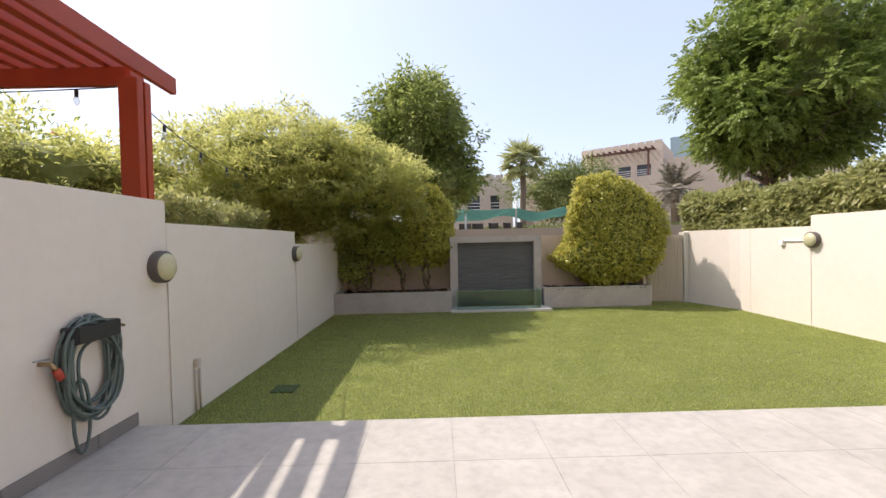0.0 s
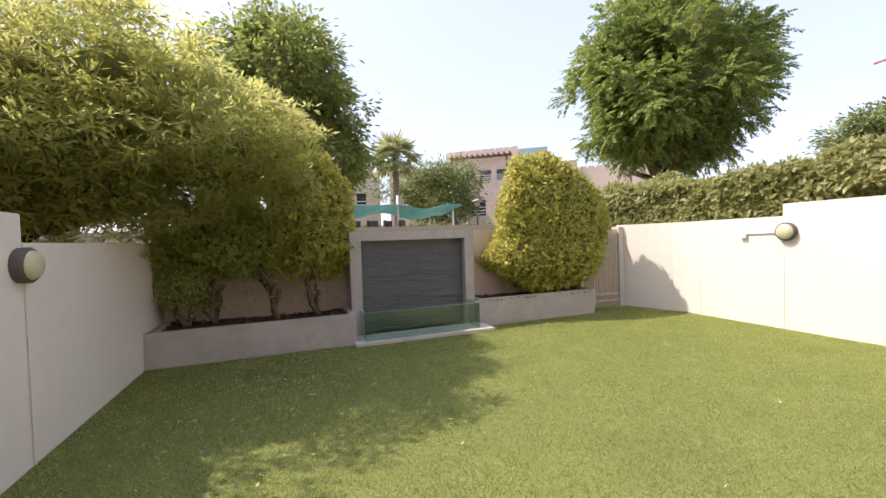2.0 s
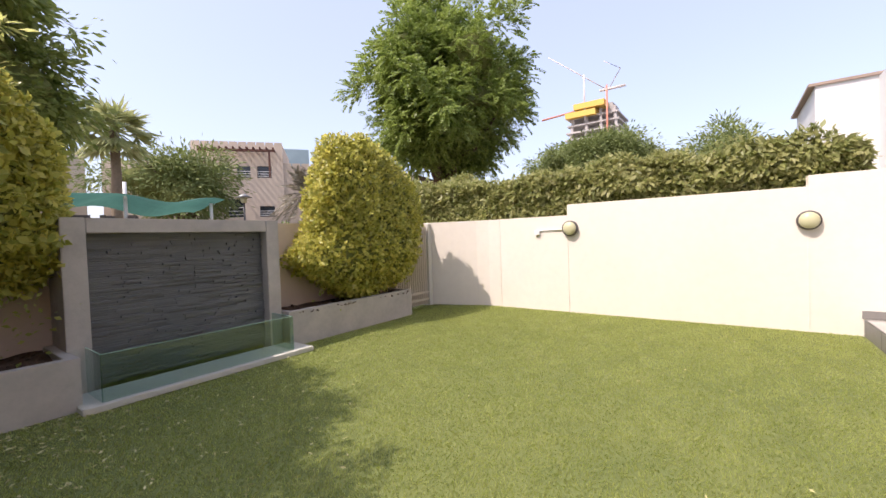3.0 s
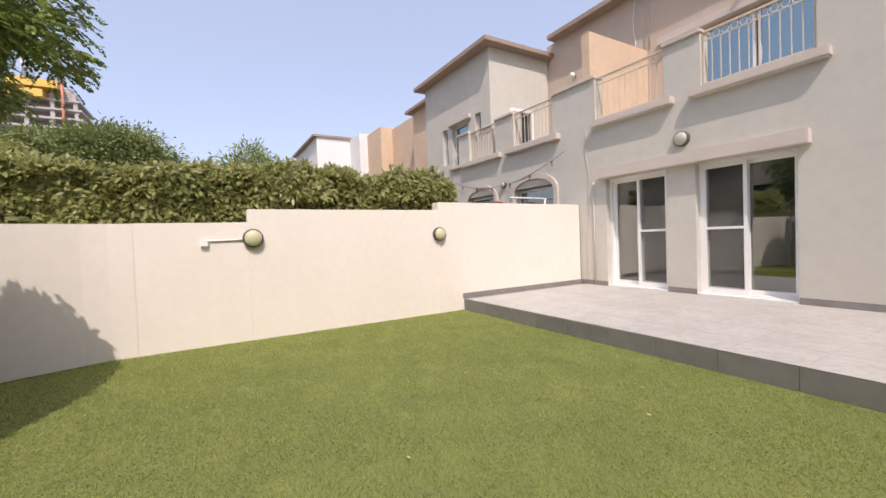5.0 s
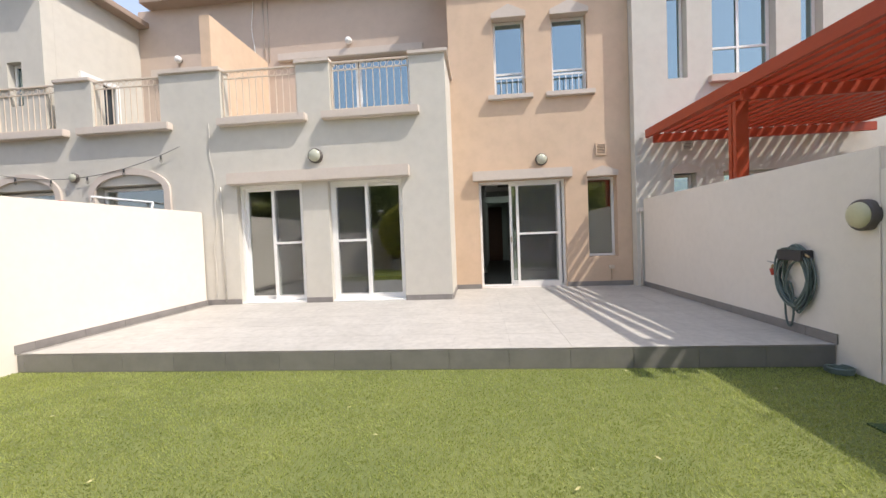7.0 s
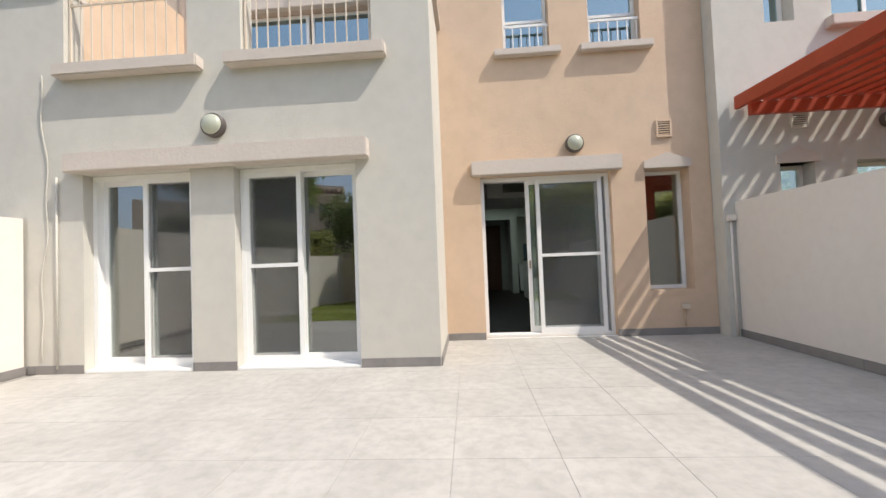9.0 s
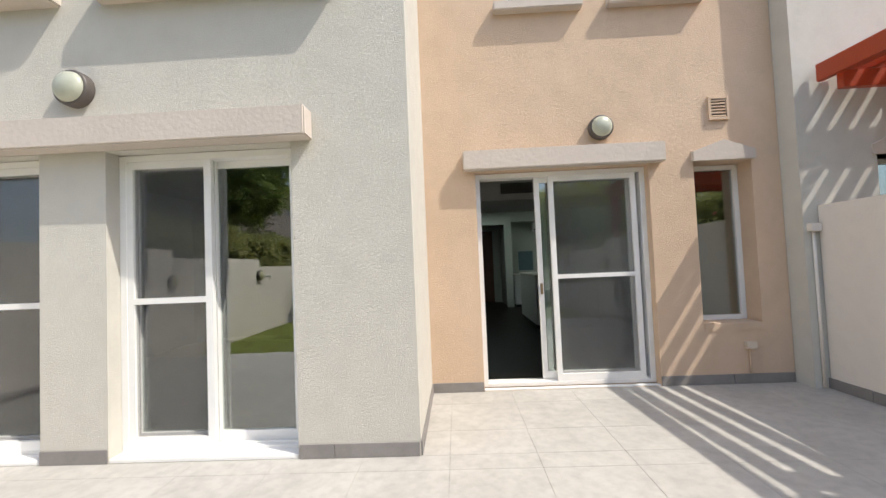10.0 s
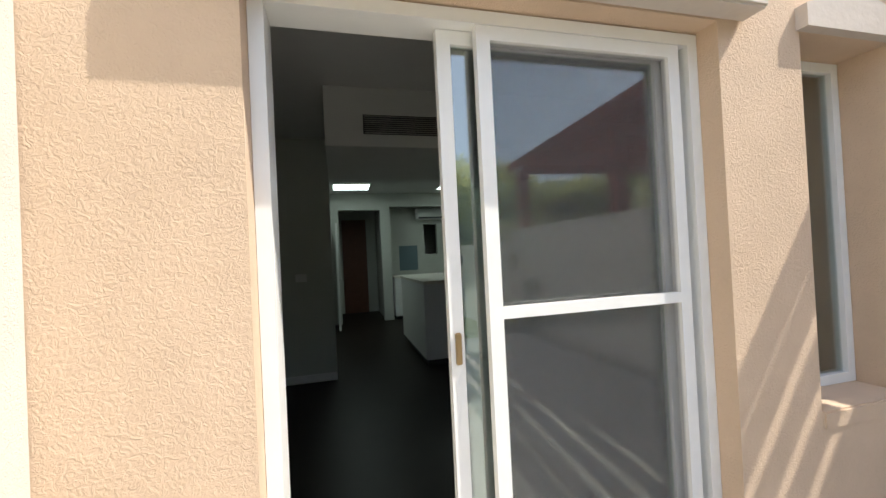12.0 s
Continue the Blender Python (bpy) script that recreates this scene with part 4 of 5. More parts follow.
for x in (-0.93, -0.67):
    for z0, z1 in ((0.2, 1.0), (1.15, 2.2)):
        under(box("door_panel", x, x + 0.20, -11.149, -11.138, z0, z1, "darkwood", bevel=0.006), hd)
od = thing("open_door", (-0.27, -9.0, 0.0), "white painted interior door standing open against the passage wall", "door")
under(box("door_leaf", -0.285, -0.245, -9.46, -8.67, 0.02, 2.10, "cabinet"), od)
under(tube("door_handle", [(-0.286, -8.74, 1.0), (-0.335, -8.74, 1.0), (-0.335, -8.85, 1.0)], 0.009, "metalgrey"), od)
ag = thing("air_grille", (-0.95, -4.0, 2.5), "dark slotted air conditioning grille", "air grille")
under(box("backing", -1.42, -0.52, -3.999, -3.992, 2.41, 2.57, "gasket", bevel=0), ag)
for i in range(9):
    under(box("slat", -1.41, -0.53, -3.991, -3.980, 2.416 + i * 0.017, 2.422 + i * 0.017, "metalgrey", bevel=0), ag)
for x0, x1 in ((-0.92, -0.25), (-3.02, -2.36)):
    for a, c in ((-7.67, -6.93), (-8.95, -8.31)):
        pl = thing("ceiling_light", ((x0 + x1) / 2, a, IC - 0.02), "square flush ceiling light panel, switched on", "ceiling light", "ceiling lights")
        under(panel("frame", x0 - 0.02, x1 + 0.02, a - 0.02, c + 0.02, IC - 0.02, IC - 0.001, [(x0, x1, a, c)], "frame", kind=""), pl).data.transform(Matrix(((1, 0, 0, 0), (0, 0, 1, 0), (0, 1, 0, 0), (0, 0, 0, 1))))
        under(box("diffuser", x0, x1, a, c, IC - 0.014, IC - 0.004, "panel_light", bevel=0), pl)
for k, (xa, xb, ya, yb, top) in enumerate(((-2.5, -1.28, -7.4, -5.56, 1.07), (-3.1, -1.44, -10.09, -9.43, 0.96))):
    kc = thing("kitchen_cabinet", ((xa + xb) / 2, yb, 0.0), "white kitchen cabinet run with pale worktop" if k else "white kitchen island with pale worktop", "cabinet")
    under(box("body", xa + 0.03, xb - 0.01, ya, yb - 0.02, 0.09, top - 0.04, "cabinet"), kc)
    under(box("kickboard", xa + 0.05, xb - 0.04, ya + 0.02, yb - 0.06, 0.012, 0.088, "blackplastic"), kc)
    under(box("worktop", xa, xb, ya - 0.004, yb, top - 0.038, top, "pale"), kc)
    if k:
        for q in range(3):
            a = xa + 0.05 + q * 0.53
            under(box("door", a, a + 0.51, yb - 0.019, yb - 0.004, 0.11, top - 0.05, "cabinet"), kc)
wp = thing("wall_panel", (-1.9, -10.1, 1.3), "blue-grey glass panel behind the kitchen worktop", "panel")
under(box("panel", -2.12, -1.68, -10.099, -10.08, 1.06, 1.64, "blue"), wp)
ac = thing("wall_air_conditioner", (-2.5, -10.0, 2.3), "white wall air conditioner above the kitchen window", "air conditioner")
under(box("casing", -2.95, -2.1, -10.099, -9.90, 2.24, 2.49, "cabinet", bevel=0.02), ac)
under(box("outlet", -2.9, -2.15, -9.899, -9.892, 2.26, 2.30, "gasket", bevel=0), ac)
sw_ = thing("light_switch", (0.1, -5.5, 1.2), "small white light switch on the grey interior wall", "switch")
under(box("plate", 0.08, 0.20, -5.519, -5.508, 1.16, 1.25, "cabinet"), sw_)

# ---- planting ----
# clipped shrub over the right-hand bed
def shrub(name, centre, radii, base, label, leafm, n, rng, lump=0.10, ln=0.068, wd=0.042, stems=((0, 0),), shape=None, power=2.0, warp=None):
    t = thing(name, (centre[0], base[1], base[2]), label, "shrub", "shrubs")
    p, d = shell_points(n, centre, radii, rng, lump=lump, freq=1.3, inner=0.16, power=power)
    p += d * np.array([noise.noise(Vector(q) * 7.5) for q in p])[:, None] * 0.13
    if warp:
        p = warp(p)
    keep = np.ones(len(p), bool)
    if shape is not None:
        keep = shape(p)
        p, d = p[keep], d[keep]
    under(leaf_object("foliage", [rows_of_leaves(p, d * 0.35 + rng.normal(size=d.shape) * 0.8 + np.array([0, 0, 0.2]), ln, wd, rng, 0.0, d)], leafm, label="dense small glossy leaves"), t)
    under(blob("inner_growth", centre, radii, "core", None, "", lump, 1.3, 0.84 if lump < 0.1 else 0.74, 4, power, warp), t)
    for sx, sy in stems:
        for k in range(3):
            a = (base[0] + sx, base[1] + sy, base[2])
            b = (a[0] + float(rng.uniform(-0.35, 0.35)), centre[1] + float(rng.uniform(-0.2, 0.2)), centre[2] - radii[2] * 0.55)
            under(tube("stem", branch_path(a, b, rng, 0.06), [0.045 - 0.004 * i for i in range(7)], "bark", n=6), t)
    return t


def lean_left(p):
    q = p.copy()
    z = (p[:, 2] - 1.5) / 1.24
    right = p[:, 0] > 2.9
    keep = 0.63 + 0.36 * np.exp(-((z + 0.5) / 0.24) ** 2) - 0.35 * np.maximum(-z - 0.72, 0)
    keep *= 1 + 0.45 * np.clip((z - 0.5) / 0.5, 0, 1) ** 2
    q[:, 0] = 2.9 + np.where(right, (p[:, 0] - 2.9) * (1 - 0.40 * np.maximum(z, 0) ** 1.5 - 0.15 * np.maximum(-z, 0)), keep * (p[:, 0] - 2.9))
    q[:, 2] -= 0.06 * (q[:, 0] - 2.6) * (z > 0)
    return q


shrub("topiary_shrub", (3.08, 9.02, 1.54), (1.40, 0.54, 1.26), (3.0, 8.98, 0.2), "rounded clipped yellow-green shrub in the planting bed", "leaf_box", 25000, rng, 0.08, ln=0.078, wd=0.048, stems=((-0.3, 0), (0.35, 0)), power=2.8, warp=lean_left)
shrub("climbing_shrub", (-1.25, 9.0, 1.72), (0.62, 0.50, 0.95), (-1.2, 8.9, 0.2), "tall yellow-green shrub trained on the back wall", "leaf_box", 10000, rng, 0.16, ln=0.085, wd=0.05)
shrub("climbing_shrub", (-2.25, 9.0, 1.42), (1.05, 0.42, 0.52), (-2.2, 8.9, 0.2), "dark green shrub on bare stems in the planting bed", "leaf_dark", 11000, rng, 0.28, ln=0.085, wd=0.05, stems=((-0.4, 0), (0.4, 0)))
shrub("climbing_shrub", (-3.0, 9.05, 0.75), (0.45, 0.25, 0.32), (-2.95, 8.9, 0.2), "thin dark green shrub in the corner of the bed", "leaf_dark", 1200, rng, 0.3)


def hedge(x0, x1, y0, y1, z0, z1, label, leafm, n, rng, ln=0.09, wd=0.035):
    t = thing("hedge", ((x0 + x1) / 2, (y0 + y1) / 2, G), label, "hedge", "hedges")
    P, D = [], []
    u, v = rng.uniform(0, 1, (2, n))
    f = rng.choice(5, n, p=[0.30, 0.15, 0.40, 0.075, 0.075])
    X = np.where(f == 0, x0, np.where(f == 1, x1, x0 + u * (x1 - x0)))
    Y = np.where(f == 3, y0, np.where(f == 4, y1, y0 + (v if True else u) * (y1 - y0)))
    Z = np.where(f == 2, z1, z0 + rng.uniform(0, 1, n) * (z1 - z0))
    lump = np.array([noise.noise(Vector((x * 1.5, y * 1.3, z * 1.5))) + 0.5 * noise.noise(Vector((x * 4, y * 4, z * 4))) for x, y, z in zip(X, Y, Z)])
    nx = (f == 1) * 1.0 - (f == 0) * 1.0
    ny = (f == 4) * 1.0 - (f == 3) * 1.0
    nz = (f == 2) * 1.0
    N3 = np.stack([nx, ny, nz], 1)
    p = np.stack([X, Y, Z], 1) + N3 * (lump[:, None] * (0.20 + 0.14 * nz[:, None]) - rng.uniform(0, 0.12, (n, 1)))
    sag = rng.normal(size=(n, 3)) * 0.03
    d = N3 * 0.6 + rng.normal(size=(n, 3)) * 0.65
    if x0 > 5:
        near = (p[:, 0] < 5.68) & (p[:, 2] < 1.9)
        p[near, 0] = 5.68
        d[near, 0] = np.abs(d[near, 0])
    under(leaf_object("foliage", [rows_of_leaves(p + sag, d, ln, wd, rng, 0.35, N3)], leafm, label="long narrow green leaves"), t)
    # solid box filler that carries the hedge's inner shade in its colour
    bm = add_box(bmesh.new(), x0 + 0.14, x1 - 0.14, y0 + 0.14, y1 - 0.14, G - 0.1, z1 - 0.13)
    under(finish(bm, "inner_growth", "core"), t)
    return t


hedge(5.62, 6.5, 2.55, 10.3, 1.2, 2.28, "loose green hedge of long narrow leaves behind the cream wall", "leaf_hedge", 42000, rng, 0.125, 0.050)
hedge(-4.6, -3.85, 3.9, 6.4, 0.8, 1.95, "yellow-green hedge behind the cream wall", "leaf_hedge", 9000, rng)
hedge(-9.5, -8.0, -1.0, 8.0, 0.8, 2.35, "flowering green hedge across the next garden", "leaf_olive", 14000, rng, 0.12, 0.05)

tree("olive_green_tree", (-4.6, 7.9, G), (-4.1, 8.15, 2.72), (2.3, 1.8, 1.25), "broad yellow-green willow-leaved tree leaning over the lawn", "leaf_olive", rng, 0.13, 1900, 20, 0.045, 0.105, 0.024,
     lump=0.42, radial=0.25, inner=0.18, droop=0.0, core_size=0.5, lobes=(((-2.45, 8.2, 2.42), (1.25, 0.9, 0.68), 850), ((-5.2, 7.5, 1.95), (1.5, 1.2, 0.95), 900), ((-3.9, 8.35, 1.98), (1.3, 0.9, 0.5), 500), ((-4.9, 8.6, 3.35), (1.2, 1.1, 0.75), 600), ((-3.3, 8.0, 3.1), (1.0, 0.9, 0.75), 600)))
tree("dark_green_tree", (-2.0, 13.6, G), (-2.0, 13.5, 4.7), (1.75, 1.6, 1.9), "tall dark green tree behind the back wall", "leaf_glossy", rng, 0.18, 300, 80, 0.17, 0.17, 0.07,
     lump=0.42, droop=0.5, core_size=0.7, inner=0.5, lobes=(((-0.75, 13.2, 3.5), (1.25, 1.1, 1.0), 130), ((-3.2, 13.4, 3.7), (1.4, 1.1, 1.2), 110), ((-1.7, 13.3, 6.0), (1.0, 0.9, 0.9), 90)))
tree("feathery_tree", (9.7, 12.4, G), (9.5, 11.9, 6.1), (2.5, 2.5, 2.1), "large bright green tree with feathery leaves over the hedge", "leaf_neem", rng, 0.20, 380, 200, 0.24, 0.165, 0.06,
     feathered=True, lump=0.5, limbs=9, inner=0.6, core_size=0.62, fork_at=0.5, lobes=(((8.0, 11.3, 4.9), (1.2, 1.2, 0.95), 80), ((11.2, 12.0, 4.7), (1.4, 1.4, 1.0), 90), ((9.2, 11.8, 4.3), (1.5, 1.3, 0.8), 90), ((9.9, 12.3, 8.2), (1.3, 1.3, 1.0), 80), ((11.6, 11.4, 6.5), (1.3, 1.4, 1.2), 90), ((7.9, 11.9, 6.6), (1.0, 1.1, 0.9), 60)))
tree("round_grey_tree", (12.0, 39.5, G), (12.0, 39.5, 6.0), (4.3, 3.5, 3.2), "rounded grey-green tree in front of the far villas", "leaf_far", rng, 0.3, 160, 70, 0.6, 0.45, 0.14)
tree("flat_topped_tree", (31.5, 12.0, G), (31.0, 12.4, 6.5), (3.9, 4.0, 1.9), "broad flat-topped green tree beyond the hedge", "leaf_far", rng, 0.3, 420, 150, 0.42, 0.26, 0.12, lump=0.25)
tree("far_tree", (27.0, 3.6, G), (27.0, 4.5, 5.0), (2.2, 2.2, 1.9), "green tree beyond the row of gardens", "leaf_far", rng, 0.3, 120, 70, 0.35, 0.3, 0.1)
tree("pink_flowering_tree", (-13.5, 9.5, G), (-13.0, 9.5, 2.9), (3.0, 3.0, 1.9), "dark green shrub with a few pink flowers", "leaf_green", rng, 0.12, 160, 70, 0.35, 0.2, 0.08)


def fan_palm(name, base, height, label, leafm, r, nf, rng, lean=0.0, trunk=0.22, fan=False):
    t = thing(name, base, label, "palm tree", "palms")
    top = (base[0] + lean, base[1], base[2] + height)
    under(tube("trunk", branch_path(base, top, rng, 0.006), [trunk * (1.2 - 0.05 * i) for i in range(7)], "palmbark", n=9, label="rough brown palm trunk"), t)
    C, D = [], []
    if fan:
        for i in range(nf):
            az, el = rng.uniform(0, 2 * math.pi), rng.uniform(-0.75, 1.3)
            d = np.array([math.cos(az) * math.cos(el), math.sin(az) * math.cos(el), math.sin(el)])
            s = np.cross(d, [0, 0, 1.0]); s /= np.linalg.norm(s)
            hub = np.array(top) + d * r * 0.5 - np.array([0, 0, 0.08 * r])
            under(tube("stalk", [top, tuple(hub)], 0.03, leafm, n=4), t)
            for k in range(15):
                q = (k - 7) / 7 * 1.45
                C.append(hub)
                D.append(d * math.cos(q) + s * math.sin(q) - np.array([0, 0, 0.28 + 0.15 * abs(q)]))
        under(leaf_object("fronds", [rows_of_leaves(np.array(C), np.array(D), r * 0.55, r * 0.085, rng)], leafm, label="fan-shaped leaves split into drooping fingers"), t)
        return t
    for i in range(nf):
        az, el = rng.uniform(0, 2 * math.pi), rng.uniform(-0.5, 1.35)
        d = np.array([math.cos(az) * math.cos(el), math.sin(az) * math.cos(el), math.sin(el)])
        s = np.cross(d, [0, 0, 1.0]); s /= np.linalg.norm(s)
        for k in range(26):
            q = 0.25 + 0.75 * k / 25
            at = np.array(top) + d * r * q + np.array([0, 0, -0.55 * r * q * q * math.cos(el)])
            for sg in (-1, 1):
                C.append(at); D.append(s * sg + d * 0.8 - np.array([0, 0, 0.35]))
        m_ = np.array(top)
    under(leaf_object("fronds", [rows_of_leaves(np.array(C), np.array(D), r * 0.30, r * 0.035, rng)], leafm, label="arching fronds with drooping leaflets"), t)
    return t


tree("bright_green_tree", (-8.3, 7.6, G), (-8.3, 7.6, 2.45), (2.9, 2.3, 1.25), "bright yellow-green bush beyond the side wall", "leaf_olive", rng, 0.10, 420, 90, 0.14, 0.13, 0.04, lump=0.35)
fan_palm("tall_palm", (5.9, 32.0, G), 8.0, "tall fan palm behind the back wall", "leaf_palm", 2.1, 42, rng, 0.1, 0.24, True)
fan_palm("date_palm", (19.3, 33.5, G), 5.4, "grey-green date palm in front of the far villa", "leaf_grey", 2.6, 38, rng, 0, 0.35)
fan_palm("date_palm", (-9.5, 22.0, G), 5.0, "palm behind the garden hedge", "leaf_grey", 1.8, 26, rng, 0, 0.25)

# ---- far houses ----
def far_block(name, cx, cy, w, d, h, yaw, m_, label, wins=(), rail=True):
    t = thing(name, (cx, cy, G), label, "villa", "far villas")
    R = Matrix.Translation((cx, cy, 0)) @ Matrix.Rotation(radians(yaw), 4, "Z")

    def put(o):
        o.data.transform(R)
        return under(o, t)

    holes = [(a, b, lo, hi) for a, b, lo, hi in wins]
    put(panel("wall", -w / 2, w / 2, -0.4, h, -0.3, 0.0, holes, m_, kind=""))
    put(box("wall", -w / 2, w / 2, 0.002, d, -0.4, h - 0.02, m_, bevel=0))
    for a, b, lo, hi in holes:
        put(box("window", a, b, -0.12, -0.02, lo, hi, "darkwin", bevel=0))
        for k in range(3):
            z = lo + (hi - lo) * (0.12 + 0.2 * k)
            put(box("window_rail", a, b, -0.20, -0.16, z, z + 0.07, "whitewall", bevel=0))
    n = int(w / 0.9)
    if rail:
        for i in range(n):
            x = -w / 2 + (i + 0.5) * w / n
            put(box("parapet_block", x - w / n * 0.44, x + w / n * 0.44, -0.3, -0.1, h + 0.001, h + 0.28, m_, bevel=0))
    return t, put


fh, put = far_block("far_villa", 21.6, 48.6, 9.3, 8, 12.3, -38, "tan", "pink sandstone villa with roof terrace pergola", [(-2.5, -0.9, 8.6, 9.9), (-0.2, 1.2, 8.6, 9.9), (1.9, 3.4, 8.6, 9.9), (-1.6, 0.4, 4.2, 6.2), (2.0, 3.6, 4.2, 5.4)])
for x in (-2.9, 3.4):
    put(box("pergola_post", x - 0.1, x + 0.1, -1.9, -1.7, 8.4, 11.2, "darkwood", bevel=0))
put(box("pergola_beam", -3.6, 4.0, -1.95, -1.65, 11.2, 11.45, "darkwood", bevel=0))
for i in range(12):
    put(box("pergola_rafter", -3.5 + i * 0.66, -3.36 + i * 0.66, -2.3, -0.31, 11.46, 11.62, "darkwood", bevel=0))
far_block("far_villa", 13.6, 49.6, 8.0, 8, 9.2, -38, "tan", "lower wing of the pink sandstone villa", [(-1, 0.4, 5.6, 7.0)])
# plain wing in the shaded copy of the sandstone colour
far_block("far_villa", 27.6, 44.0, 8.0, 8, 10.0, -38, "tan_shaded", "pink sandstone villa wing with plain wall, its shade put into the colour", [])
far_block("far_villa", 34.0, 39.5, 9.0, 8, 9.2, -38, "tan", "pale sandstone villa beyond the feathery tree", [(-3, -1.6, 5, 6.6), (1, 2.4, 5, 6.6)])
far_block("far_villa", 3.2, 45.0, 8.5, 8, 8.4, -4, "tan", "sandstone villa behind the tall palm", [(-3.2, -2.0, 4.6, 6.4), (-0.8, 0.6, 4.6, 6.4), (1.8, 2.8, 4.6, 6.4)])
far_block("glass_tower", 110, 172, 17, 14, 45, -35, "palewin", "pale glass tower far behind the villas", [], False)
far_block("far_villa", -22, 30, 12, 8, 7.5, 30, "whitewall", "pale villa behind the trees of the next garden", [(-3, -1, 4, 5.5)])

# tower under construction
tw = thing("tower_under_construction", (205, 52, G), "raw concrete tower under construction with yellow formwork", "tower")
for i in range(8):
    w = 29 - 0.9 * i
    under(box("floor_slab", 205 - w / 2, 205 + w / 2, 52 - w / 2, 52 + w / 2, 36 + i * 3.4, 36.7 + i * 3.4, "concrete", bevel=0), tw)
    for q in (-0.42, -0.15, 0.12, 0.40):
        under(box("column", 205 - w / 2 + 1, 205 - w / 2 + 2.2, 52 + q * w - 0.6, 52 + q * w + 0.6, 36.71 + i * 3.4, 39.39 + i * 3.4, "concrete", bevel=0), tw)
under(box("core_wall", 199, 211, 44, 58, -0.4, 66, "concrete", bevel=0), tw)
for z, a, b_ in ((63.5, 46, 60), (60.0, 50, 64)):
    under(box("formwork", 191, 213, a, b_, z, z + 2.6, "yellow", bevel=0, label="yellow climbing formwork"), tw)
under(tube("crane_mast", [(192, 45, 36), (192, 45, 72)], 0.6, "cranered", n=4, label="red and white lattice mast"), tw)
under(tube("crane_jib", [(192, 45, 70), (192, 72, 92)], 0.22, "cranewhite", n=4), tw)
under(tube("crane_jib", [(192, 44, 70), (192, 39, 78), (192, 46, 83)], 0.22, "cranewhite", n=4), tw)
under(tube("crane_jib", [(192, 48, 70), (192, 37, 70)], 0.6, "cranewhite", n=4), tw)
under(tube("crane_mast", [(192, 55, 58), (192, 55, 79)], 0.5, "cranewhite", n=4), tw)
under(tube("crane_jib", [(192, 60, 63), (192, 76, 62)], 0.5, "cranered", n=4), tw)
tw.location += Vector((0, 4.6, -4.0))

# shade sail
ss = thing("shade_sail", (3.0, 22.0, 2.2), "green shade netting stretched over a play area", "shade sail")
bm = bmesh.new()
bmesh.ops.create_grid(bm, x_segments=36, y_segments=14, size=0.5)
for v in bm.verts:
    a, b = v.co.x, v.co.y
    v.co = Vector((3.2 + a * 6.4, 22.0 + b * 3, 2.72 + 0.42 * math.cos(a * 7.0) ** 2 * (1 - 1.2 * abs(b)) + 0.10 * math.sin(9 * a + 5 * b) - 0.3 * b - 0.5 * abs(a) ** 2))
under(finish(bm, "netting", "sail"), ss)
box("boundary_wall", -14, 30, 19.0, 19.2, -0.4, 1.92, "tan_shaded", None, "low beige boundary wall behind the gardens", 0, "structure")
box("raised_terrace", -14, 30, 19.21, 26, -0.4, 1.30, "sand", None, "raised paved terrace behind the boundary wall", 0, "structure")
def patio_chair(x, y, yaw):
    t = thing("patio_chair", (x, y, 1.30), "dark woven rattan chair with a rounded back on the raised terrace", "chair", "patio chairs")
    arc = [(x + 0.30 * math.cos(c), y + 0.30 * math.sin(c)) for c in np.linspace(0.2 + yaw, math.pi - 0.2 + yaw, 12)]
    V, F = [], []
    for k, (p, q) in enumerate(arc):
        for dz, s in ((1.62, 1.0), (2.28, 1.12), (2.28, 1.0), (1.62, 0.88)):
            V.append((x + (p - x) * s, y + (q - y) * s, dz))
    for k in range(11):
        for j in range(4):
            F.append((4 * k + j, 4 * k + (j + 1) % 4, 4 * k + 4 + (j + 1) % 4, 4 * k + 4 + j))
    under(raw("backrest", V, F, "lampbody"), t)
    under(tube("seat", [(x, y, 1.62), (x, y, 1.74)], 0.29, "lampbody", n=16), t)
    for i, j in ((-1, -1), (1, -1), (-1, 1), (1, 1)):
        under(tube("leg", [(x + i * 0.2, y + j * 0.2, 1.30), (x + i * 0.18, y + j * 0.18, 1.62)], 0.025, "lampbody", n=6), t)


for i, x in enumerate((0.45, 1.15, 2.0, 2.8, 3.5)):
    patio_chair(x, 20.6 + 0.2 * (i % 2), 0.3 * i)
sl = thing("street_lamp", (7.4, 21.0, 1.3), "black lantern lamp on a post with a pale conical hood", "lamp")
under(tube("post", [(7.4, 21.0, 1.30), (7.4, 21.0, 2.95)], 0.04, "blackplastic"), sl)
under(tube("lantern", [(7.4, 21.0, 2.95), (7.4, 21.0, 3.18)], [0.10, 0.15], "lampglass", n=8), sl)
under(tube("hood", [(7.4, 21.0, 3.18), (7.4, 21.0, 3.33)], [0.34, 0.05], "metalgrey", n=12), sl)
for x in (0.5, 3.2, 6.0):
    under(tube("post", [(x, 20.9, 1.30), (x, 20.9, 2.85 if x != 3.2 else 3.45)], 0.06, "whitewall"), ss)
hedge(-6, 26, 26.5, 28.0, 0.2, 2.1, "clipped far hedge behind the play area", "leaf_far", 14000, rng, 0.3, 0.12)

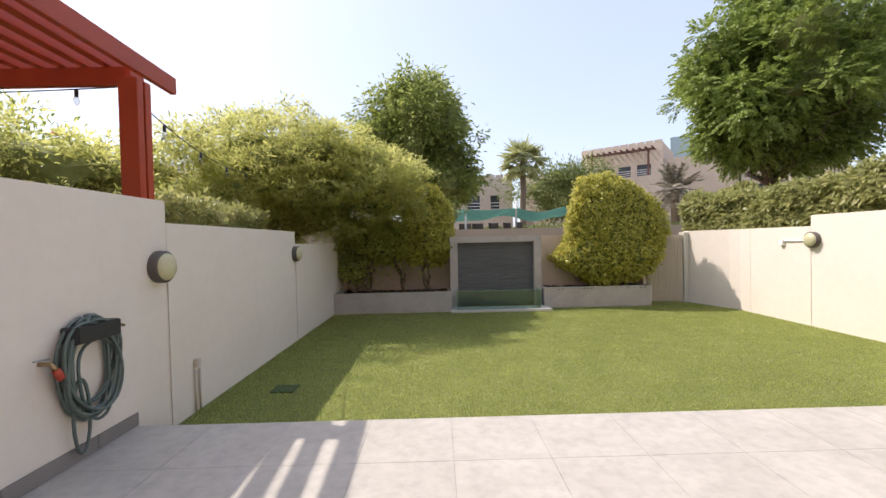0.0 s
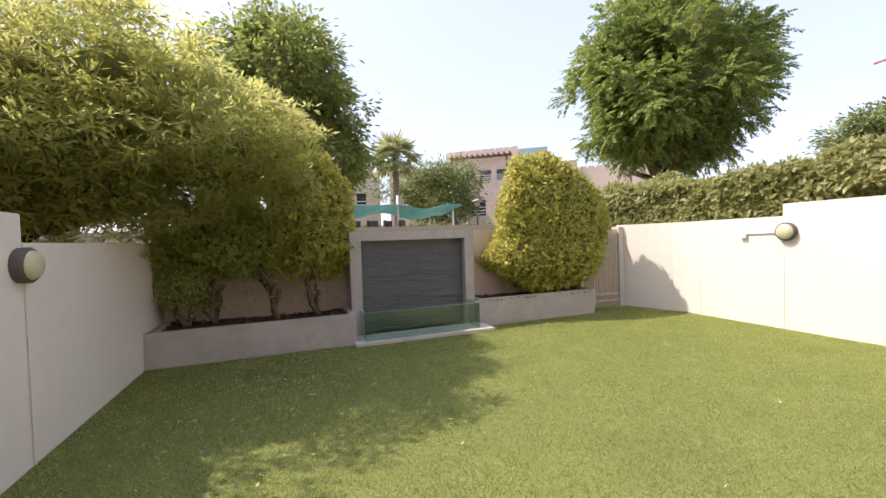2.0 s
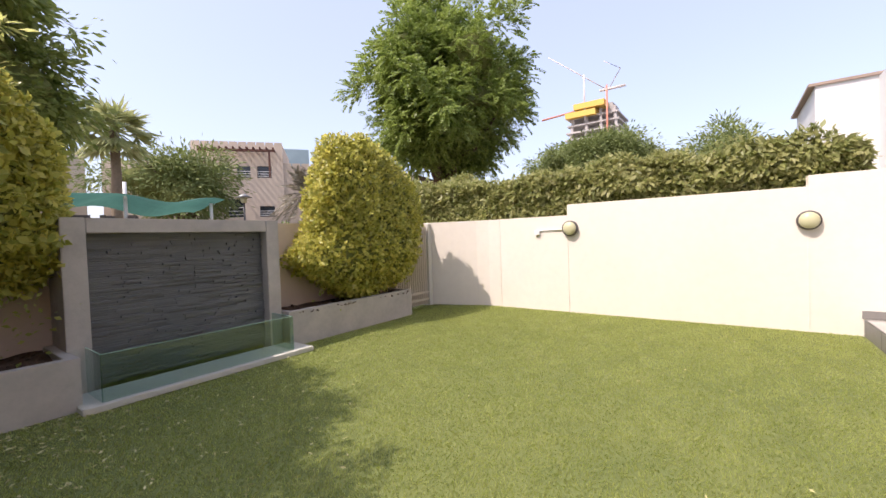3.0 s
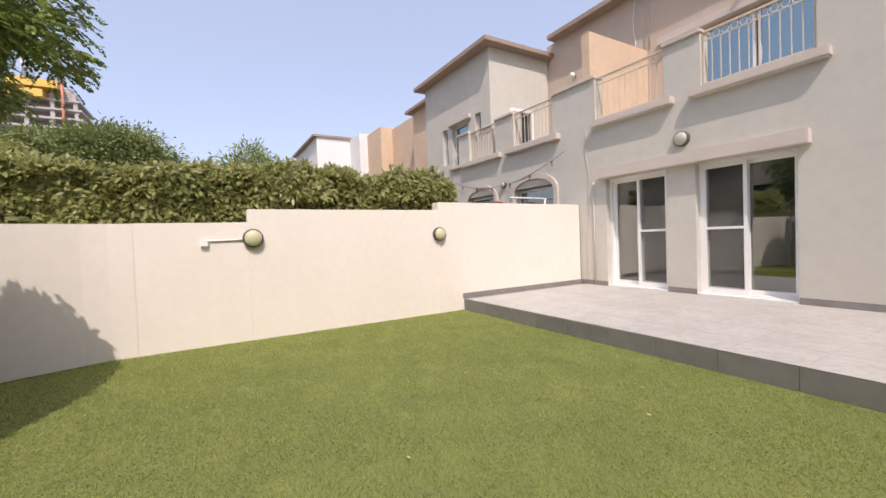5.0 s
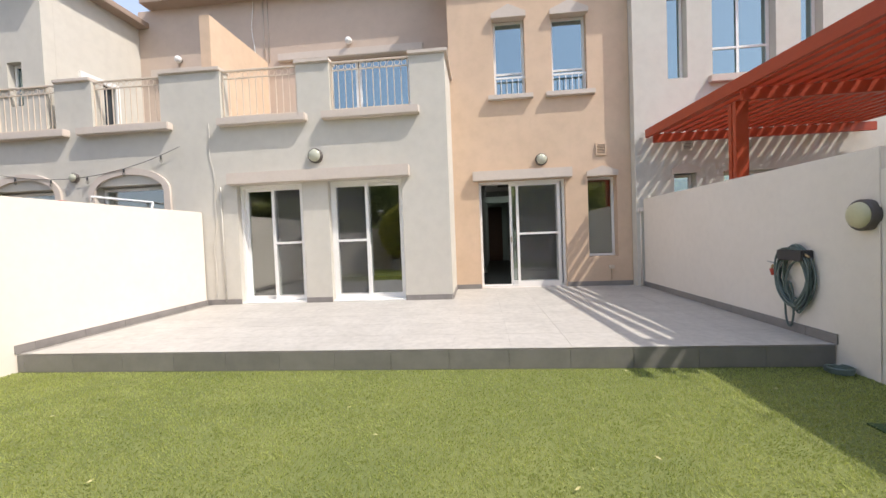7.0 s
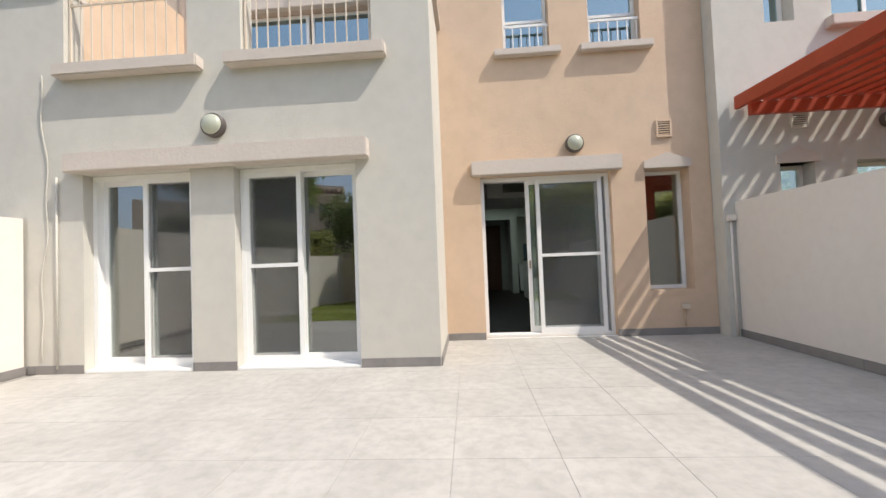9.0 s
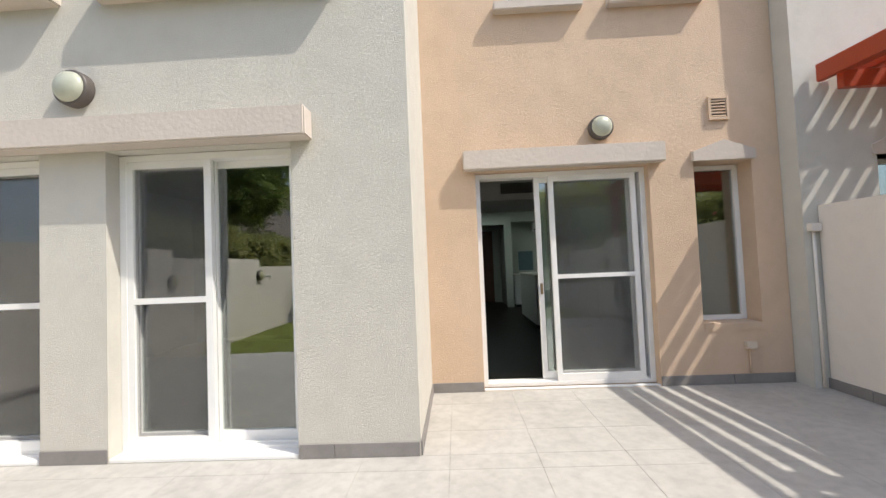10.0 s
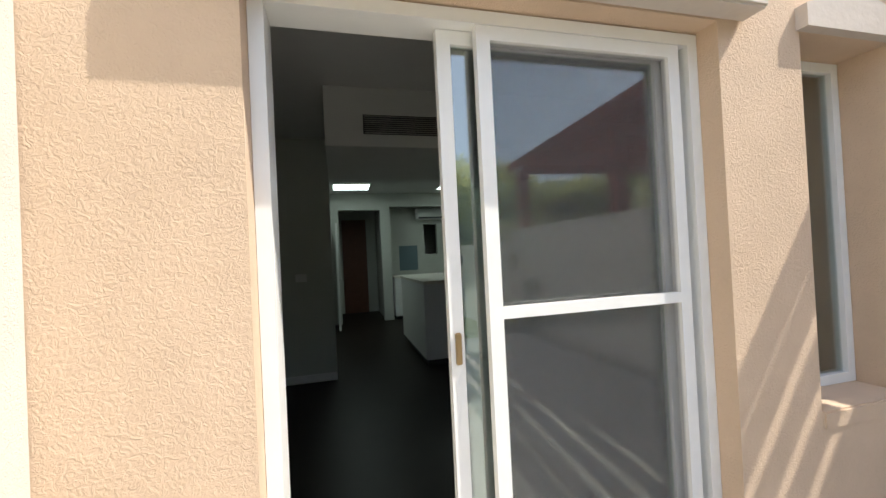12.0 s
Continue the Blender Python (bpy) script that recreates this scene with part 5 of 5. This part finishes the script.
# ---- hose, tap, outlet on the west wall ----
hs = thing("garden_hose", (-3.3, 2.2, 0.6), "coiled green garden hose on a dark wall hanger", "garden hose")
under(box("hanger", -3.338, -3.22, 2.12, 2.46, 0.775, 0.885, "blackplastic", bevel=0.008, label="dark plastic hose hanger"), hs)
pts = []
for i in range(9 * 26):
    a = 2 * math.pi * i / 26
    k = i // 26
    rr = 0.205 + 0.035 * math.sin(k * 2.1) + 0.02 * math.sin(a * 2 + k)
    drop = 0.27 + 0.05 * math.sin(k * 1.7 + 1)
    pts.append((-3.318 + 0.075 * ((k * 5) % 9) / 9 + 0.008 * math.sin(a * 3), 2.28 + rr * math.sin(a) * 0.95, 0.62 + drop * math.cos(a) * (1.0 if math.cos(a) > 0 else 1.15)))
under(tube("coil", pts, 0.0105, "hose", n=7, label="dull green ribbed hose"), hs)
loop = [(-3.29, 2.20 + 0.06 * math.sin(a), 0.30 + 0.24 * math.cos(a)) for a in np.linspace(0, 2 * math.pi, 20)]
under(tube("loop", loop, 0.0105, "hose", n=7), hs)
wide = [(-3.285 + 0.01 * math.sin(3 * a), 2.33 + 0.15 * math.sin(a) + 0.02 * math.sin(2 * a), 0.50 + 0.27 * math.cos(a)) for a in np.linspace(0, 2 * math.pi, 28)]
under(tube("loop", wide, 0.0105, "hose", n=7), hs)
slack = [(-3.25, 2.27 + 0.22 * math.sin(a), 0.60 + 0.30 * math.cos(a + 0.3)) for a in np.linspace(0, 2 * math.pi, 28)]
under(tube("loop", slack, 0.0105, "hose", n=7), hs)
tp = thing("garden_tap", (-3.33, 1.98, 0.68), "brass garden tap with red hose fitting on the cream wall", "tap")
under(tube("spout", [(-3.34, 1.99, 0.70), (-3.27, 1.99, 0.70), (-3.25, 2.0, 0.66)], 0.014, "brass"), tp)
under(tube("lever", [(-3.28, 1.99, 0.73), (-3.28, 1.90, 0.74)], 0.006, "metalgrey"), tp)
under(tube("fitting", [(-3.25, 2.0, 0.66), (-3.25, 2.03, 0.60)], 0.022, "redplastic"), tp)
nz = thing("hose_nozzle", (-3.26, 2.5, 0.83), "brass hose nozzle lying on the hanger", "nozzle")
under(tube("barrel", [(-3.27, 2.40, 0.86), (-3.25, 2.52, 0.82)], [0.016, 0.010], "brass"), nz)
oc = thing("socket_box", (-3.33, 3.4, 0.2), "small grey weatherproof socket box with two conduits", "socket")
under(box("box", -3.338, -3.30, 3.375, 3.435, 0.22, 0.30, "trim", bevel=0.006), oc)
for y in (3.38, 3.45):
    under(tube("conduit", [(-3.325, y, 0.20), (-3.325, y, G + 0.01)], 0.010, "trim"), oc)
hc = thing("garden_hose", (-3.15, 2.85, G), "short dark hose coil lying on the turf", "garden hose")
under(tube("coil", [(-3.20 + (0.085 + 0.004 * (i // 18)) * math.cos(i * 0.349), 2.83 + 0.10 * math.sin(i * 0.349), G + 0.02 + 0.012 * (i // 18)) for i in range(66)], 0.011, "hose"), hc)

for o in (hs, tp, nz):
    o.location.y -= 0.07


# string lights
def lights(name, a, b, sag, n, label):
    t = thing(name, a, label, "string lights", "string lights")
    a, b = Vector(a), Vector(b)
    f = lambda s: a.lerp(b, s) - Vector((0, 0, sag * 4 * s * (1 - s)))
    under(tube("cable", [f(i / 24) for i in range(25)], 0.006, "cable", n=5), t)
    for i in range(n):
        p = f((i + 0.5) / n)
        under(tube("socket", [p, p - Vector((0, 0, 0.07))], 0.016, "blackplastic"), t)
        under(tube("bulb", [p - Vector((0, 0, 0.07 + q)) for q in (0, 0.02, 0.05, 0.08)], [0.014, 0.028, 0.026, 0.008], "bulb"), t)


lights("string_lights", (-3.68, 3.28, 2.7), (-4.3, 8.0, 3.0), 0.35, 6, "black string lights from the pergola to a tree")
lights("string_lights", (-3.9, 3.30, 2.86), (-6.9, 3.30, 2.86), 0.03, 4, "black string lights along the pergola beam")
lights("string_lights", (5.72, BY + 0.06, 3.1), (10.5, BY + 0.06, 3.0), 0.45, 6, "black string lights across the next facade")

tpc = thing("turf_patch", (-2.52, 4.12, G), "darker rectangular patch let into the artificial turf", "turf patch")
under(box("patch", -2.82, -2.56, 3.82, 4.04, G - 0.003, G + 0.010, "patch", bevel=0), tpc)
# ragged lower shoots and litter in the beds
shoots = []
for cx in (-3.0, -2.65, -2.3, -1.9, -1.45, -1.0, 2.2, 2.6, 3.6):
    at = np.array([cx, 8.85, 0.62]) + rng.normal(size=(70, 3)) * [0.16, 0.10, 0.16]
    shoots.append(rows_of_leaves(at, rng.normal(size=(70, 3)) + [0, -0.3, 0.2], 0.06, 0.038, rng))
tagged(leaf_object("low_shoots", shoots, "leaf_dark", label="sparse green shoots low on the stems"), category="shoots", kind="stuff")
X = np.concatenate([rng.uniform(-3.2, -0.8, 500), rng.uniform(1.55, 3.75, 350)])
Y = rng.uniform(8.6, 9.25, len(X))
C = np.stack([X, Y, np.full(len(X), 0.222)], 1)
tagged(leaf_object("leaf_litter", [rows_of_leaves(C, rng.normal(size=C.shape) * [1, 1, 0.35], 0.05, 0.03, rng)], "soil", label="brown leaf litter on the soil"), category="leaf litter", kind="stuff")
fl = thing("flower_cluster", (-8.2, 6.4, 2.9), "small cluster of pink flowers above the bush", "flowers")
for i in range(14):
    p = Vector((-8.2, 6.5, 3.0)) + Vector(rng.normal(size=3)) * 0.35
    bm = bmesh.new()
    bmesh.ops.create_icosphere(bm, subdivisions=2, radius=0.05)
    for v in bm.verts:
        v.co = p + v.co * (1 + 0.4 * noise.noise(v.co * 30))
    under(finish(bm, "flower", "flower"), fl)

# ---- turf blades and fallen leaves ----
n = 270000
X, Y = rng.uniform(-3.33, 5.34, n), rng.uniform(2.68, 9.1, n)
ok = ~((Y > 8.27) & (X > -0.74) & (X < 1.5)) & ~((Y > 8.45) & (X < -0.7)) & ~((Y > 8.66) & (X > 1.42) & (X < 3.98)) & (X - 5.35 + np.maximum(0, Y - 7.9) * 0.5 < 0)
X, Y = X[ok], Y[ok]
C = np.stack([X, Y, np.full(len(X), G - 0.004)], 1)
gx, gy = np.linspace(-3.4, 5.4, 120), np.linspace(2.6, 9.2, 90)
nap = np.array([[[noise.noise(Vector((a * 2.2, b * 3.5, q))) + 0.7 * noise.noise(Vector((a * 7, b * 7, q))) for b in gy] for a in gx] for q in (3.0, 11.0)])
iu, iv = np.clip(((X + 3.4) / 8.8 * 119).astype(int), 0, 119), np.clip(((Y - 2.6) / 6.6 * 89).astype(int), 0, 89)
D = np.stack([rng.normal(size=len(X)) * 0.45 + 1.5 * nap[0, iu, iv], rng.normal(size=len(X)) * 0.45 + 1.5 * nap[1, iu, iv], np.ones(len(X))], 1)
D /= np.linalg.norm(D, axis=1, keepdims=True)
S = np.cross(D, rng.normal(size=D.shape))
S /= np.linalg.norm(S, axis=1, keepdims=True)
h = rng.uniform(0.014, 0.028, (len(X), 1))
V = np.stack([C - S * 0.0042, C + S * 0.0042, C + D * h], 1).reshape(-1, 3)
F = np.arange(len(V)).reshape(-1, 3)
tagged(leaf_object("turf_grass", [(V, F)], "blade", label="short artificial grass blades of mixed greens"), category="grass", kind="stuff")
n = 1000
X = np.concatenate([rng.normal(-1.8, 0.95, n), rng.uniform(-3.3, 5.2, 30)])
Y = np.concatenate([8.35 - np.abs(rng.normal(0, 1.1, n)), rng.uniform(2.8, 8.2, 30)])
ok = (X > -3.3) & (Y > 2.8) & ~((Y > 8.25) & (X > -0.76))
X, Y = X[ok], Y[ok]
C = np.stack([X, Y, np.full(len(X), G + 0.028)], 1)
D = rng.normal(size=C.shape) * [1, 1, 0.12]
tagged(leaf_object("fallen_leaves", [rows_of_leaves(C, D, 0.042, 0.013, rng)], "leaf_dry", label="dry yellow leaves scattered on the turf"), category="fallen leaves", kind="stuff")

# ---- terrace tiles and riser tiles ----
floor_root = thing("terrace_paving", (1.0, 1.0, 0.0), "large pale grey stone-look porcelain paving tiles", "paving")
floor_root["kind"] = "structure"
T = 0.6125
xs, ys = [-0.905 + T * i for i in range(-4, 11)], [2.637 - T * j for j in range(0, 9)]
meshes = {}
def lay_tile(x0, x1, y0, y1):
    if x1 - x0 < 0.03 or y1 - y0 < 0.012:
        return
    key = (round(x1 - x0, 3), round(y1 - y0, 3))
    if key not in meshes:
        bm = add_box(bmesh.new(), 0.0009, x1 - x0 - 0.0009, 0.0009, y1 - y0 - 0.0009, -0.0042, 0.0, 0.0008)
        o = finish(bm, "tile", "tile")
        meshes[key] = o.data
        bpy.data.objects.remove(o)
    o = new("tile", meshes[key])
    o.location = (x0, y0, 0.0)
    under(o, floor_root)


for i in range(len(xs) - 1):
    for j in range(len(ys) - 1):
        x0, x1, y1, y0 = max(xs[i], -3.338), min(xs[i + 1], 5.348), ys[j], max(ys[j + 1], -1.997)
        if y0 >= -0.625:
            lay_tile(x0, x1, y0, y1)
            continue
        # the row that meets the bay is cut round its corner
        lay_tile(x0, x1, max(y0, -0.628), y1)
        lay_tile(x0, min(x1, 0.524), y0, min(y1, -0.628))
riser = thing("terrace_riser", (1.0, 2.65, G), "dark grey tiled riser along the terrace edge", "step")
riser["kind"] = "structure"
x = -3.325
while x < 5.33:
    e = min(x + T, 5.338)
    under(box("riser_tile", x + 0.002, e - 0.002, 2.630, 2.642, G + 0.0, -0.014, "riser", bevel=0.001), riser)
    x = e
